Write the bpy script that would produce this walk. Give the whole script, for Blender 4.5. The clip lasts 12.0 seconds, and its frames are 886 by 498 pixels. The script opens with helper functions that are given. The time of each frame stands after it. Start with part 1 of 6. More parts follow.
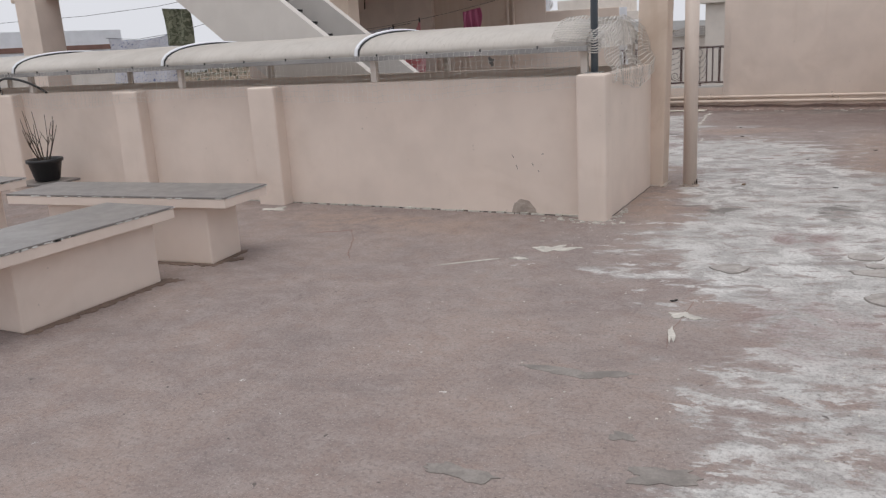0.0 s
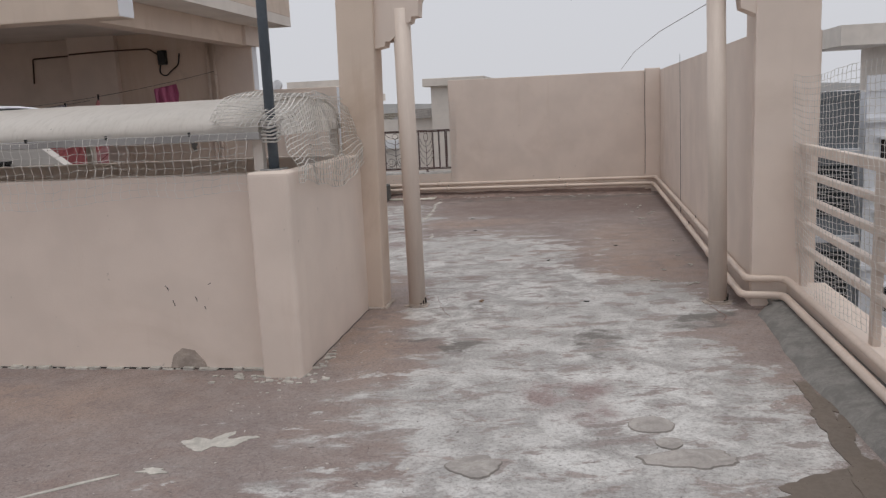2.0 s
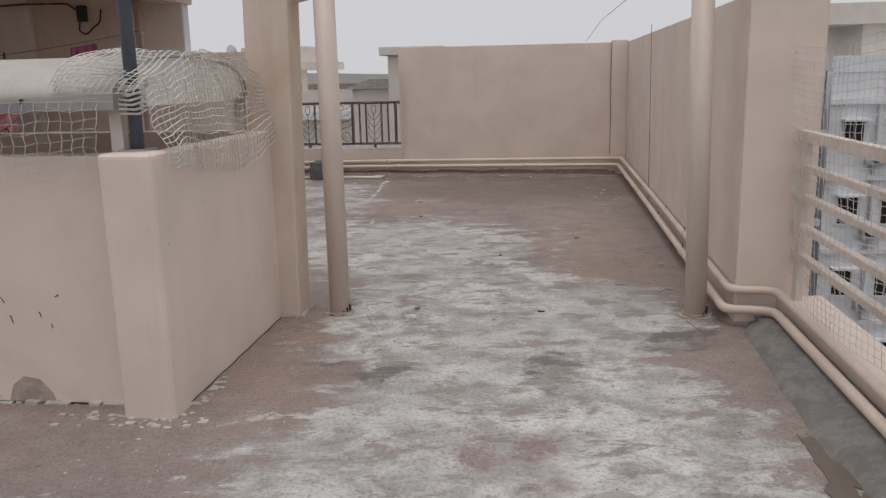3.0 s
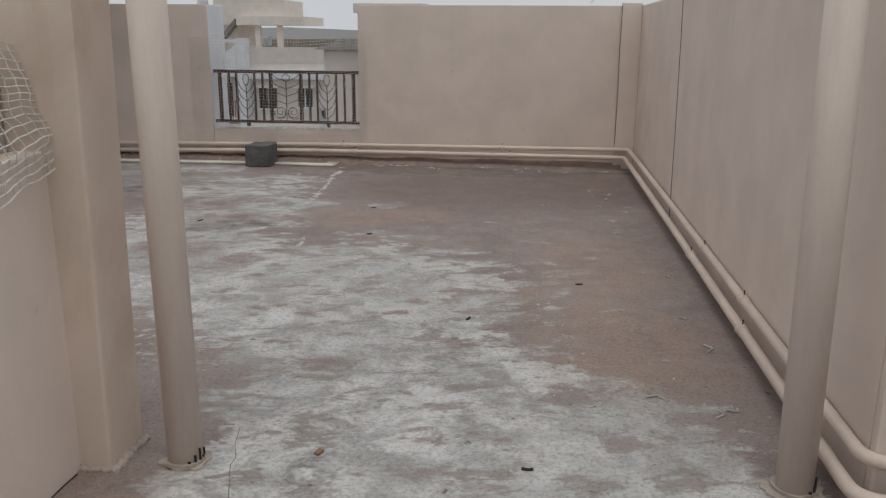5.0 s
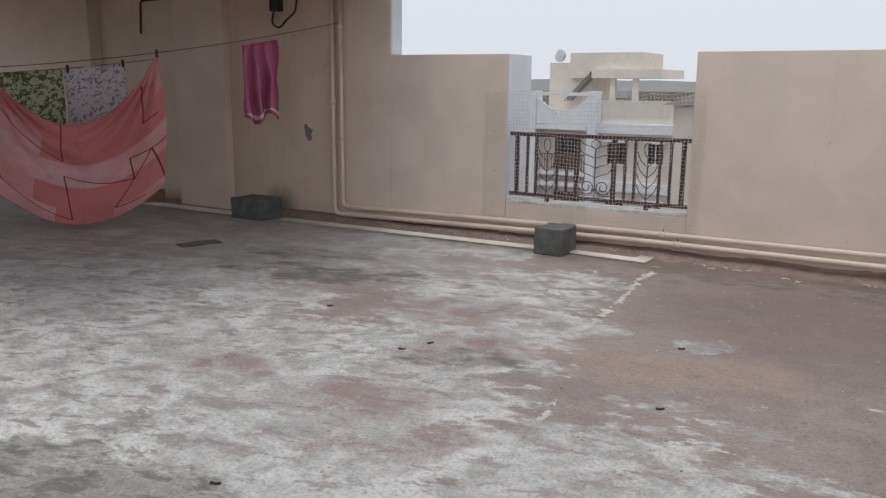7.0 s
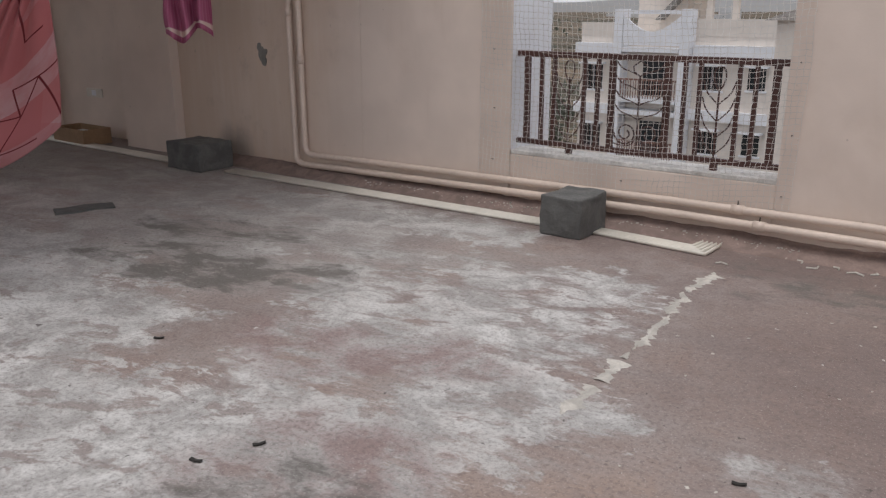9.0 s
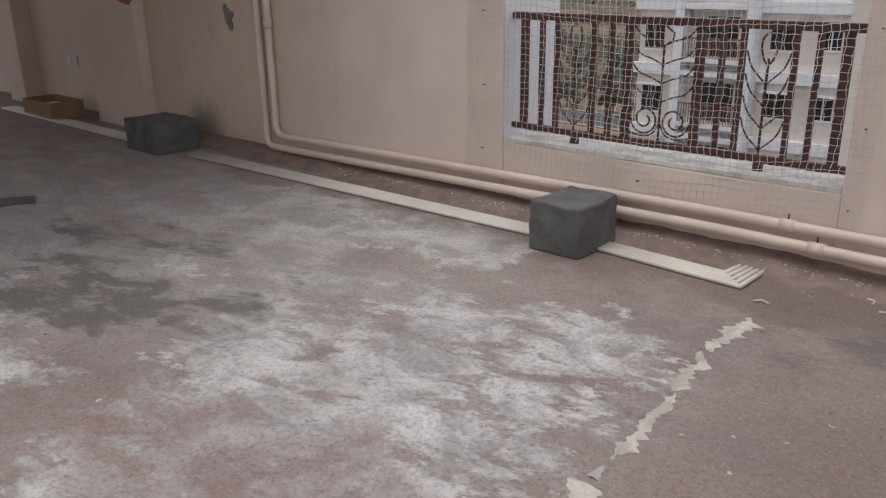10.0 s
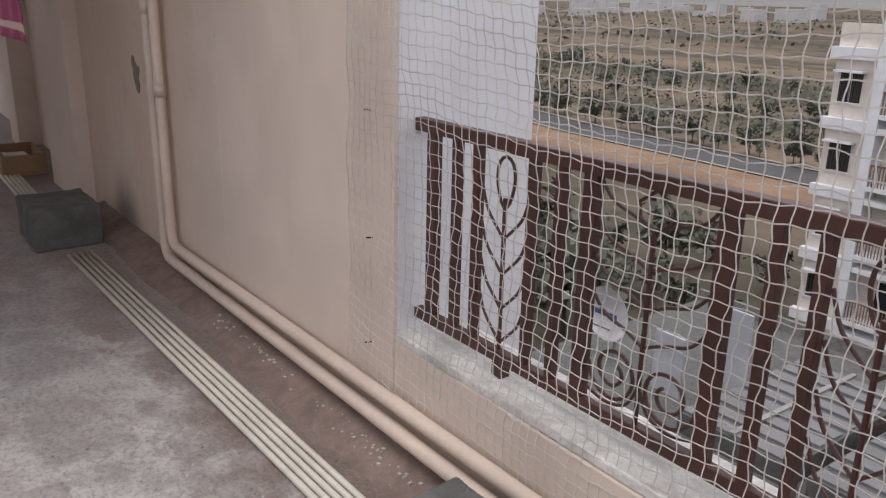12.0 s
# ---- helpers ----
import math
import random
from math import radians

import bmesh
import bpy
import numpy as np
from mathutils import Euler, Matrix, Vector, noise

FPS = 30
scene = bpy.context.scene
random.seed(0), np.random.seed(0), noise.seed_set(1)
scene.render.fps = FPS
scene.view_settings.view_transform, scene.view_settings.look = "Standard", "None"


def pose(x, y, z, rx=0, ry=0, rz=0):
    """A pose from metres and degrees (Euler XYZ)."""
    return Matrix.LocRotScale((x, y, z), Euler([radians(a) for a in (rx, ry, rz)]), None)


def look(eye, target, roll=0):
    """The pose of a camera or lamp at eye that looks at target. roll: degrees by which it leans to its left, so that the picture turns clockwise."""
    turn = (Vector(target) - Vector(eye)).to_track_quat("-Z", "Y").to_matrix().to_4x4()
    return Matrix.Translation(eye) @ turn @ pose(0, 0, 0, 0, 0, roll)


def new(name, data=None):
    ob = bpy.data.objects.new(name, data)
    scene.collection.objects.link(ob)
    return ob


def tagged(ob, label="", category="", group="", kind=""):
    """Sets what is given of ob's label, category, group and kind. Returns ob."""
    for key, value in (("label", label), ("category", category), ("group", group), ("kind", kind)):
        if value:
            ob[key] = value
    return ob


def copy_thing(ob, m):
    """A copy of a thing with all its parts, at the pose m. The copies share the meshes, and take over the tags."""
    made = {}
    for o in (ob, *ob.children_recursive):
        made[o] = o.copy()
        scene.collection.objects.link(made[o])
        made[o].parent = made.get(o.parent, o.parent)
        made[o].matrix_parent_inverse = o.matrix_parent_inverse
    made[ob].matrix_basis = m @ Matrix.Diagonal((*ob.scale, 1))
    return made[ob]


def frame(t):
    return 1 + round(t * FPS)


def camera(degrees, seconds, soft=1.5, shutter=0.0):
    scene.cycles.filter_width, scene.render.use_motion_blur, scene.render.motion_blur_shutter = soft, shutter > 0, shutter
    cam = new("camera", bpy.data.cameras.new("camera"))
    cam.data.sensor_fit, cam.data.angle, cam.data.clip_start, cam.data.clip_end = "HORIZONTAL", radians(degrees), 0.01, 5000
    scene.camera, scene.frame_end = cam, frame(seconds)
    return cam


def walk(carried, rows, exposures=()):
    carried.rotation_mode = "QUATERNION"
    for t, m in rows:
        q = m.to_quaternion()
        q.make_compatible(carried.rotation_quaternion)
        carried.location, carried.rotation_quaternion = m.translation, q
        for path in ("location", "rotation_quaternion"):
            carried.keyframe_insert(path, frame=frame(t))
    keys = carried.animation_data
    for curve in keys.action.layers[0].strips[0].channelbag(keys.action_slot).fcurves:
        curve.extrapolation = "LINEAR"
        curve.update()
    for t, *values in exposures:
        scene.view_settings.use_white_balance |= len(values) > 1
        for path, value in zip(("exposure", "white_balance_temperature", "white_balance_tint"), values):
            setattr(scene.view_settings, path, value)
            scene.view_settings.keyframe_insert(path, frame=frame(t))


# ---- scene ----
cam = camera(57.1, 12.0, soft=1.3)
PATH = [
    (0, (-0.033, 0.058, 1.574), (-0.939, 1.768, 1.07), -3.4),
    (0.5, (-0.157, 0.516, 1.53), (-0.896, 2.299, 1.005), -2.9),
    (1, (-0.214, 1.071, 1.535), (-0.781, 2.922, 1.035), -6.1),
    (1.5, (-0.282, 1.58, 1.571), (-0.793, 3.481, 1.213), -3.6),
    (2, (-0.305, 2.17, 1.545), (-0.635, 4.112, 1.195), -2.7),
    (2.5, (-0.261, 2.696, 1.541), (-0.532, 4.639, 1.155), -2.3),
    (2.7, (-0.262, 2.914, 1.511), (-0.522, 4.857, 1.114), -1.8),
    (4.3, (-0.277, 4.684, 1.588), (-0.447, 6.608, 1.067), -0.5),
    (4.5, (-0.285, 4.93, 1.575), (-0.462, 6.854, 1.056), -0.5),
    (5, (-0.298, 5.558, 1.6), (-0.494, 7.481, 1.087), 0.4),
    (5.5, (-0.363, 6.121, 1.597), (-0.581, 8.041, 1.085), 0.9),
    (6, (-0.411, 6.806, 1.572), (-0.971, 8.657, 1.065), -0.6),
    (6.5, (-0.503, 7.349, 1.607), (-1.31, 9.106, 1.095), 2.0),
    (7, (-0.536, 8.008, 1.626), (-1.529, 9.698, 1.226), 0.5),
    (7.2, (-0.527, 8.259, 1.637), (-1.598, 9.903, 1.249), -0.1),
    (8.8, (-1.039, 10.383, 1.413), (-2.202, 11.94, 0.942), -0.1),
    (9, (-1.114, 10.639, 1.443), (-2.265, 12.171, 0.87), -0.2),
    (9.5, (-1.235, 11.234, 1.418), (-2.402, 12.746, 0.825), -0.4),
    (10, (-1.421, 11.88, 1.403), (-2.667, 13.296, 0.739), -0.8),
    (10.5, (-1.559, 12.468, 1.416), (-2.799, 13.882, 0.736), -0.5),
    (11, (-1.746, 13.11, 1.427), (-3.108, 14.399, 0.731), 0.1),
    (11.5, (-1.982, 13.72, 1.487), (-3.41, 14.941, 0.8), 0.4),
    (12, (-2.21, 14.352, 1.504), (-3.743, 15.485, 0.901), 1.3),
]
EXPOSURES = [(0, 0.05, 6250, 10), (1.5, -0.18, 6250, 10), (2.5, -0.18, 6350, 10), (4.5, -0.34, 6400, 8), (5.5, -0.23, 5950, 5), (6.5, -0.18, 5700, 7),
             (7.2, 0.16, 6200, 7), (9.0, 0.10, 6250, 11), (10.5, 0.08, 6250, 12), (11.5, 0.30, 6300, 12), (12, 0.30, 6300, 13)]
walk(cam, [(t, look(eye, target, roll)) for t, eye, target, roll in PATH], EXPOSURES)

# ---- overcast daylight ----
world = bpy.data.worlds.new("overcast_sky")
scene.world = world
world.use_nodes = True
wn, wl = world.node_tree.nodes, world.node_tree.links
sky = wn.new("ShaderNodeTexSky")
sky.sky_type = "NISHITA"
sky.sun_disc = False
sky.sun_elevation, sky.sun_rotation = radians(78), radians(174)
sky.air_density, sky.dust_density, sky.ozone_density = 1.0, 6.0, 1.0
SKY_GREY, SKY_STRENGTH, SUN_STRENGTH = (0.80, 0.793, 0.814), 1.0, 1.1
dim = wn.new("ShaderNodeVectorMath")
dim.operation = "SCALE"
dim.inputs["Scale"].default_value = 0.08
cloud = wn.new("ShaderNodeMix")
cloud.data_type = "RGBA"
cloud.inputs["Factor"].default_value = 0.88
cloud.inputs["B"].default_value = (*SKY_GREY, 1)
wl.new(sky.outputs["Color"], dim.inputs[0])
wl.new(dim.outputs["Vector"], cloud.inputs["A"])
wl.new(cloud.outputs["Result"], wn["Background"].inputs["Color"])
wn["Background"].inputs["Strength"].default_value = SKY_STRENGTH
sun = new("sun", bpy.data.lights.new("sun", "SUN"))
sun.data.energy, sun.data.angle, sun.data.color = SUN_STRENGTH, radians(40), (1.0, 0.95, 0.88)
sun.matrix_world = look((0, 0, 0), (-0.02, 0.20, -0.93))


# ---- materials ----
def nodes_of(name):
    m = bpy.data.materials.new(name)
    m.use_nodes = True
    return m, m.node_tree.nodes, m.node_tree.links, m.node_tree.nodes["Principled BSDF"]


def link_in(n, l, socket, value):
    """Sets a socket to a number or colour, or links an output to it."""
    if isinstance(value, bpy.types.NodeSocket):
        l.new(value, socket)
    elif isinstance(value, tuple):
        socket.default_value = (*value, 1) if len(value) == 3 and socket.type == "RGBA" else value
    else:
        socket.default_value = value


def mixc(n, l, fac, a, b, mode="MIX"):
    x = n.new("ShaderNodeMix")
    x.data_type, x.blend_type = "RGBA", mode
    link_in(n, l, x.inputs["Factor"], fac)
    link_in(n, l, x.inputs["A"], a)
    link_in(n, l, x.inputs["B"], b)
    return x.outputs["Result"]


def calc(n, l, op, a, b=0.0):
    x = n.new("ShaderNodeMath")
    x.operation, x.use_clamp = op, op in ("ADD", "SUBTRACT", "MULTIPLY")
    link_in(n, l, x.inputs[0], a)
    link_in(n, l, x.inputs[1], b)
    return x.outputs[0]


def where(n, kind="Position"):
    """World-sized coordinates."""
    if kind == "Position":
        return n.new("ShaderNodeNewGeometry").outputs["Position"]
    return n.new("ShaderNodeTexCoord").outputs[kind]


def stretch(n, l, co, scale=(1, 1, 1), loc=(0, 0, 0), rz=0.0):
    """Coordinates moved to loc, turned by rz degrees and then scaled."""
    s = n.new("ShaderNodeMapping")
    s.vector_type = "TEXTURE"
    s.inputs["Location"].default_value = loc
    s.inputs["Rotation"].default_value = (0, 0, radians(rz))
    s.inputs["Scale"].default_value = scale
    l.new(co, s.inputs["Vector"])
    return s.outputs["Vector"]


def noise_of(n, l, co, scale, detail=6.0, rough=0.6, warp=0.0):
    x = n.new("ShaderNodeTexNoise")
    x.inputs["Scale"].default_value, x.inputs["Detail"].default_value = scale, detail
    x.inputs["Roughness"].default_value, x.inputs["Distortion"].default_value = rough, warp
    l.new(co, x.inputs["Vector"])
    return x.outputs["Fac"]


def ramp(n, l, value, lo, hi, a=0.0, b=1.0):
    x = n.new("ShaderNodeMapRange")
    x.interpolation_type = "SMOOTHSTEP"
    x.inputs["From Min"].default_value, x.inputs["From Max"].default_value = lo, hi
    x.inputs["To Min"].default_value, x.inputs["To Max"].default_value = a, b
    l.new(value, x.inputs["Value"])
    return x.outputs["Result"]


def bump_of(n, l, bsdf, height, strength=0.3, distance=0.01):
    x = n.new("ShaderNodeBump")
    x.inputs["Strength"].default_value, x.inputs["Distance"].default_value = strength, distance
    l.new(height, x.inputs["Height"])
    l.new(x.outputs["Normal"], bsdf.inputs["Normal"])


def plain(name, colour, rough=0.6, metal=0.0, vary=0.18, scale=12.0, bump=0.15, spread=(1, 1, 1)):
    """A surface of one colour with grain and soft blotches."""
    m, n, l, b = nodes_of(name)
    co = where(n, "Object")
    co = stretch(n, l, co, spread)
    big = noise_of(n, l, co, scale * 0.15, 4, 0.6)
    fine = noise_of(n, l, co, scale * 4, 5, 0.7)
    dark = tuple(c * (1 - vary) for c in colour)
    light = tuple(min(1, c * (1 + vary * 0.5)) for c in colour)
    c = mixc(n, l, ramp(n, l, big, 0.35, 0.65), dark, light)
    c = mixc(n, l, ramp(n, l, fine, 0.3, 0.75, 0.0, 0.35), c, tuple(c0 * (1 - vary) for c0 in dark))
    l.new(c, b.inputs["Base Color"])
    b.inputs["Metallic"].default_value = metal
    l.new(ramp(n, l, fine, 0.3, 0.7, rough - 0.08, min(1, rough + 0.08)), b.inputs["Roughness"])
    if bump:
        bump_of(n, l, b, fine, bump, 0.004)
    return m


def plaster(name, colour, grime=0.35, grime_scale=1.1, stained_from=None):
    """Painted cement plaster with faint drips, damp blotches and trowel waves."""
    m, n, l, b = nodes_of(name)
    co = where(n)
    wave = noise_of(n, l, co, 2.2, 3, 0.5)
    fine = noise_of(n, l, co, 60, 4, 0.6)
    big = noise_of(n, l, co, grime_scale, 6, 0.62, 0.6)
    drip = noise_of(n, l, stretch(n, l, co, (0.16, 0.16, 1.6)), 1.6, 5, 0.6)
    c = mixc(n, l, ramp(n, l, wave, 0.3, 0.7), tuple(v * 0.94 for v in colour), tuple(min(1, v * 1.03) for v in colour))
    c = mixc(n, l, ramp(n, l, big, 0.52, 0.78, 0, grime), c, tuple(v * w for v, w in zip(colour, (0.72, 0.66, 0.60))))
    c = mixc(n, l, ramp(n, l, drip, 0.56, 0.8, 0, grime * 0.6), c, tuple(v * w for v, w in zip(colour, (0.78, 0.72, 0.66))))
    if stained_from is not None:
        sep = n.new("ShaderNodeSeparateXYZ")
        l.new(co, sep.inputs[0])
        edge = calc(n, l, "ADD", sep.outputs["X"], calc(n, l, "MULTIPLY", big, 1.1))
        edge.node.use_clamp = False
        old = ramp(n, l, edge, stained_from + 0.15, stained_from + 1.25, 1.0, 0.0)
        c = mixc(n, l, calc(n, l, "MULTIPLY", old, ramp(n, l, drip, 0.3, 0.6, 0.45, 0.8)), c, (0.655, 0.525, 0.42))
        c = mixc(n, l, calc(n, l, "MULTIPLY", old, ramp(n, l, noise_of(n, l, co, 3.1, 6, 0.65), 0.55, 0.72, 0, 0.4)), c, (0.46, 0.37, 0.31))
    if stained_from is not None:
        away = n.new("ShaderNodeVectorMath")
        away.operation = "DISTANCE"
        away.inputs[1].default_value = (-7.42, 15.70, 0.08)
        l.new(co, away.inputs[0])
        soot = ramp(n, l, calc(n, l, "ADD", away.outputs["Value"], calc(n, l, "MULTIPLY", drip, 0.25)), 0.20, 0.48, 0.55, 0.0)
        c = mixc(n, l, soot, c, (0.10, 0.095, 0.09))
    pits = noise_of(n, l, co, 19, 3, 0.5)
    c = mixc(n, l, ramp(n, l, pits, 0.73, 0.79, 0, 0.55), c, tuple(v * 0.55 for v in colour))
    l.new(c, b.inputs["Base Color"])
    b.inputs["Roughness"].default_value = 0.82
    b.inputs["Specular IOR Level"].default_value = 0.25
    bump_of(n, l, b, calc(n, l, "ADD", calc(n, l, "MULTIPLY", fine, 0.25), calc(n, l, "MULTIPLY", wave, 0.6)), 0.35, 0.01)
    return m


def terrace_floor():
    """Worn red-oxide cement screed with chalky lime bloom, dark damp stains and pale flecks."""
    m, n, l, b = nodes_of("worn_red_cement_floor")
    co = where(n)
    warpn = n.new("ShaderNodeTexNoise")
    warpn.inputs["Scale"].default_value, warpn.inputs["Detail"].default_value = 1.5, 6
    warpn.inputs["Roughness"].default_value = 0.68
    l.new(co, warpn.inputs["Vector"])
    sh = n.new("ShaderNodeVectorMath")
    sh.operation = "MULTIPLY_ADD"
    sh.inputs[1].default_value, sh.inputs[2].default_value = (1.1, 1.1, 0), (-0.55, -0.55, 0)
    l.new(warpn.outputs["Color"], sh.inputs[0])
    add = n.new("ShaderNodeVectorMath")
    add.operation = "ADD"
    l.new(co, add.inputs[0])
    l.new(sh.outputs["Vector"], add.inputs[1])
    bent = add.outputs["Vector"]

    def patch(x, y, rx, ry, rz=0.0, inner=0.45, amount=1.0):
        ln = n.new("ShaderNodeVectorMath")
        ln.operation = "LENGTH"
        flat = n.new("ShaderNodeVectorMath")
        flat.operation = "MULTIPLY"
        flat.inputs[1].default_value = (1, 1, 0)
        l.new(stretch(n, l, bent, (rx, ry, 1), (x, y, 0), rz), flat.inputs[0])
        l.new(flat.outputs["Vector"], ln.inputs[0])
        return ramp(n, l, ln.outputs["Value"], inner, 1.25, amount, 0.0)

    def union(*masks):
        out = masks[0]
        for k in masks[1:]:
            out = calc(n, l, "MAXIMUM", out, k)
        return out

    big = noise_of(n, l, co, 0.9, 7, 0.66, 0.4)
    mid = noise_of(n, l, co, 3.4, 10, 0.72, 0.5)
    streak = noise_of(n, l, stretch(n, l, co, (1.35, 0.60, 1), (0, 0, 0), 8), 2.1, 10, 0.66, 0.25)
    flake = noise_of(n, l, co, 6.5, 10, 0.74, 0.15)
    grit = noise_of(n, l, co, 48, 7, 0.8)
    fleck = noise_of(n, l, co, 17, 5, 0.65, 0.8)

    def level(mask, share, grain, lo, hi):
        """A mask whose edge is broken up by a grain."""
        x = n.new("ShaderNodeMath")
        x.operation = "MULTIPLY_ADD"
        l.new(mask, x.inputs[0])
        x.inputs[1].default_value = share
        l.new(grain, x.inputs[2])
        return ramp(n, l, x.outputs[0], lo, hi)

    # red-oxide coat
    red = mixc(n, l, ramp(n, l, big, 0.36, 0.64), (0.228, 0.182, 0.170), (0.300, 0.234, 0.206))
    red = mixc(n, l, ramp(n, l, flake, 0.40, 0.64, 0.0, 0.55), red, (0.335, 0.288, 0.268))
    red = mixc(n, l, ramp(n, l, streak, 0.48, 0.66, 0.0, 0.45), red, (0.210, 0.172, 0.162))
    red = mixc(n, l, ramp(n, l, mid, 0.52, 0.68, 0.0, 0.5), red, (0.275, 0.198, 0.170))
    # lime bloom
    bloom = union(patch(0.1, 3.3, 1.05, 2.3, 4, 0.4, 0.74), patch(-0.25, 6.2, 1.25, 2.2, 8, 0.55, 1.0), patch(-0.5, 8.3, 1.35, 1.5, 8, 0.6, 0.95), patch(-0.2, 10.8, 1.4, 2.6, 0, 0.2, 0.52), patch(-0.9, 5.9, 1.5, 2.4, 0, 0.3, 0.6), patch(-1.5, 10.4, 1.7, 1.7, 20, 0.5, 0.85),
                  patch(-4.1, 10.9, 2.3, 1.7, 12, 0.65, 1.0), patch(-5.9, 11.9, 2.4, 1.7, 0, 0.6, 0.9), patch(-3.0, 12.9, 1.1, 1.4, 20, 0.5, 0.8), patch(-3.0, 14.3, 0.6, 0.55, 0, 0.5, 0.75), patch(-4.8, 14.95, 1.5, 0.42, 0, 0.6, 1.0), patch(-5.2, 14.3, 2.4, 1.0, 0, 0.5, 0.55),
                  patch(-3.4, 13.7, 1.2, 0.9, 0, 0.5, 0.8), patch(-7.6, 13.0, 2.2, 1.8, 0, 0.3, 0.6), patch(-1.25, 11.9, 0.8, 0.55, 0, 0.3, 0.55), patch(-1.6, 13.1, 0.5, 0.22, 10, 0.3, 0.6), patch(-2.0, 5.2, 0.7, 1.5, 0, 0.2, 0.42))
    worn = noise_of(n, l, stretch(n, l, co, (1.5, 0.8, 1), (3, 1, 0), 14), 5.2, 10, 0.70, 0.35)
    crust = noise_of(n, l, stretch(n, l, co, (1.4, 0.9, 1), (7, 2, 0), -6), 11.0, 8, 0.72, 0.3)
    chalk = union(level(bloom, 0.52, streak, 0.80, 0.93), calc(n, l, "MULTIPLY", level(bloom, 0.36, worn, 0.76, 0.81), 0.85))
    chalk = calc(n, l, "MULTIPLY", chalk, ramp(n, l, worn, 0.40, 0.475, 0.22, 1.0))
    chalk = calc(n, l, "MULTIPLY", chalk, ramp(n, l, crust, 0.36, 0.45, 0.55, 1.0))
    white = mixc(n, l, ramp(n, l, mid, 0.40, 0.60), (0.345, 0.33, 0.318), (0.64, 0.63, 0.612))
    white = mixc(n, l, ramp(n, l, big, 0.40, 0.62, 0.0, 0.3), white, (0.405, 0.395, 0.385))
    white = mixc(n, l, ramp(n, l, crust, 0.53, 0.60, 0.0, 0.5), white, (0.64, 0.625, 0.605))
    c = mixc(n, l, chalk, red, white)
    grey = calc(n, l, "MULTIPLY", bloom, ramp(n, l, big, 0.42, 0.56, 0.1, 0.4))
    c = mixc(n, l, calc(n, l, "MULTIPLY", grey, ramp(n, l, streak, 0.40, 0.55)), c, mixc(n, l, ramp(n, l, worn, 0.42, 0.58), (0.275, 0.262, 0.252), (0.40, 0.385, 0.37)))
    # cement-grey screed under the slab and along the conduits
    c = mixc(n, l, calc(n, l, "MULTIPLY", union(patch(-6.6, 14.2, 3.2, 1.5, 0, 0.5, 0.9), patch(-9.5, 13.6, 3.0, 2.4, 0, 0.5, 0.7)), ramp(n, l, streak, 0.34, 0.56, 0.35, 0.9)), c, mixc(n, l, ramp(n, l, mid, 0.38, 0.62), (0.33, 0.314, 0.300), (0.49, 0.47, 0.45)))
    # red and rust-tinted worn places
    c = mixc(n, l, calc(n, l, "MULTIPLY", union(patch(-1.75, 12.5, 0.6, 0.3, 10), patch(0.25, 9.7, 0.6, 0.75), patch(0.2, 11.2, 0.6, 1.2, 0, 0.4, 0.8), patch(-3.9, 6.1, 1.5, 0.35, 0, 0.3, 0.9), patch(-1.7, 7.4, 0.3, 0.9, 10), patch(-1.2, 12.75, 0.55, 0.25, 0, 0.3, 0.8)), ramp(n, l, flake, 0.36, 0.56, 0, 0.8)), c, (0.335, 0.245, 0.198))
    c = mixc(n, l, calc(n, l, "MULTIPLY", union(patch(-0.2, 4.5, 0.5, 0.6, 20, 0.3, 0.75), patch(0.35, 4.75, 0.3, 0.25, 0, 0.3, 0.7), patch(-0.35, 6.3, 0.25, 0.3), patch(-3.0, 11.25, 0.55, 0.3, 25), patch(-2.45, 11.0, 0.5, 0.22, 30), patch(-3.9, 11.35, 0.4, 0.2, 20), patch(-3.2, 13.0, 0.6, 0.25, 30), patch(-2.85, 12.3, 0.5, 0.3, 30), patch(-3.7, 13.0, 0.35, 0.3, 0)), ramp(n, l, mid, 0.38, 0.58, 0.0, 0.9)), c, (0.262, 0.193, 0.183))
    # brown grime beside the patched crack and along the far wall
    c = mixc(n, l, calc(n, l, "MULTIPLY", union(patch(-0.9, 14.1, 1.5, 1.2, 0, 0.5, 0.85), patch(0.1, 14.3, 1.0, 1.2), patch(-2.9, 15.35, 3.0, 0.28, 0, 0.6, 0.9)), ramp(n, l, flake, 0.30, 0.52, 0.3, 0.85)), c, (0.182, 0.133, 0.120))
    # dark damp stains with moss
    damp = union(patch(-5.0, 13.4, 1.4, 0.5, 12, 0.2), patch(-5.5, 14.0, 1.2, 0.35, 12, 0.2, 0.9), patch(-3.5, 9.9, 0.95, 0.42, 10, 0.5), patch(-0.2, 7.3, 0.30, 0.28, 0, 0.3), patch(0.56, 7.8, 0.34, 0.28, 0, 0.3), patch(-1.15, 7.3, 0.42, 0.16, 0, 0.2), patch(-0.15, 7.75, 0.3, 0.12, 0, 0.2, 0.8),
                 patch(-0.95, 8.3, 0.4, 0.12, 0, 0.1, 0.8), patch(-0.6, 15.1, 2.6, 0.5, 0, 0.3, 0.8), patch(-3.9, 14.1, 0.7, 0.2, 8, 0.1, 0.8), patch(-2.75, 12.2, 0.7, 0.22, 30, 0.1, 0.8), patch(-2.4, 12.2, 0.4, 0.12, 0, 0.1, 0.6))
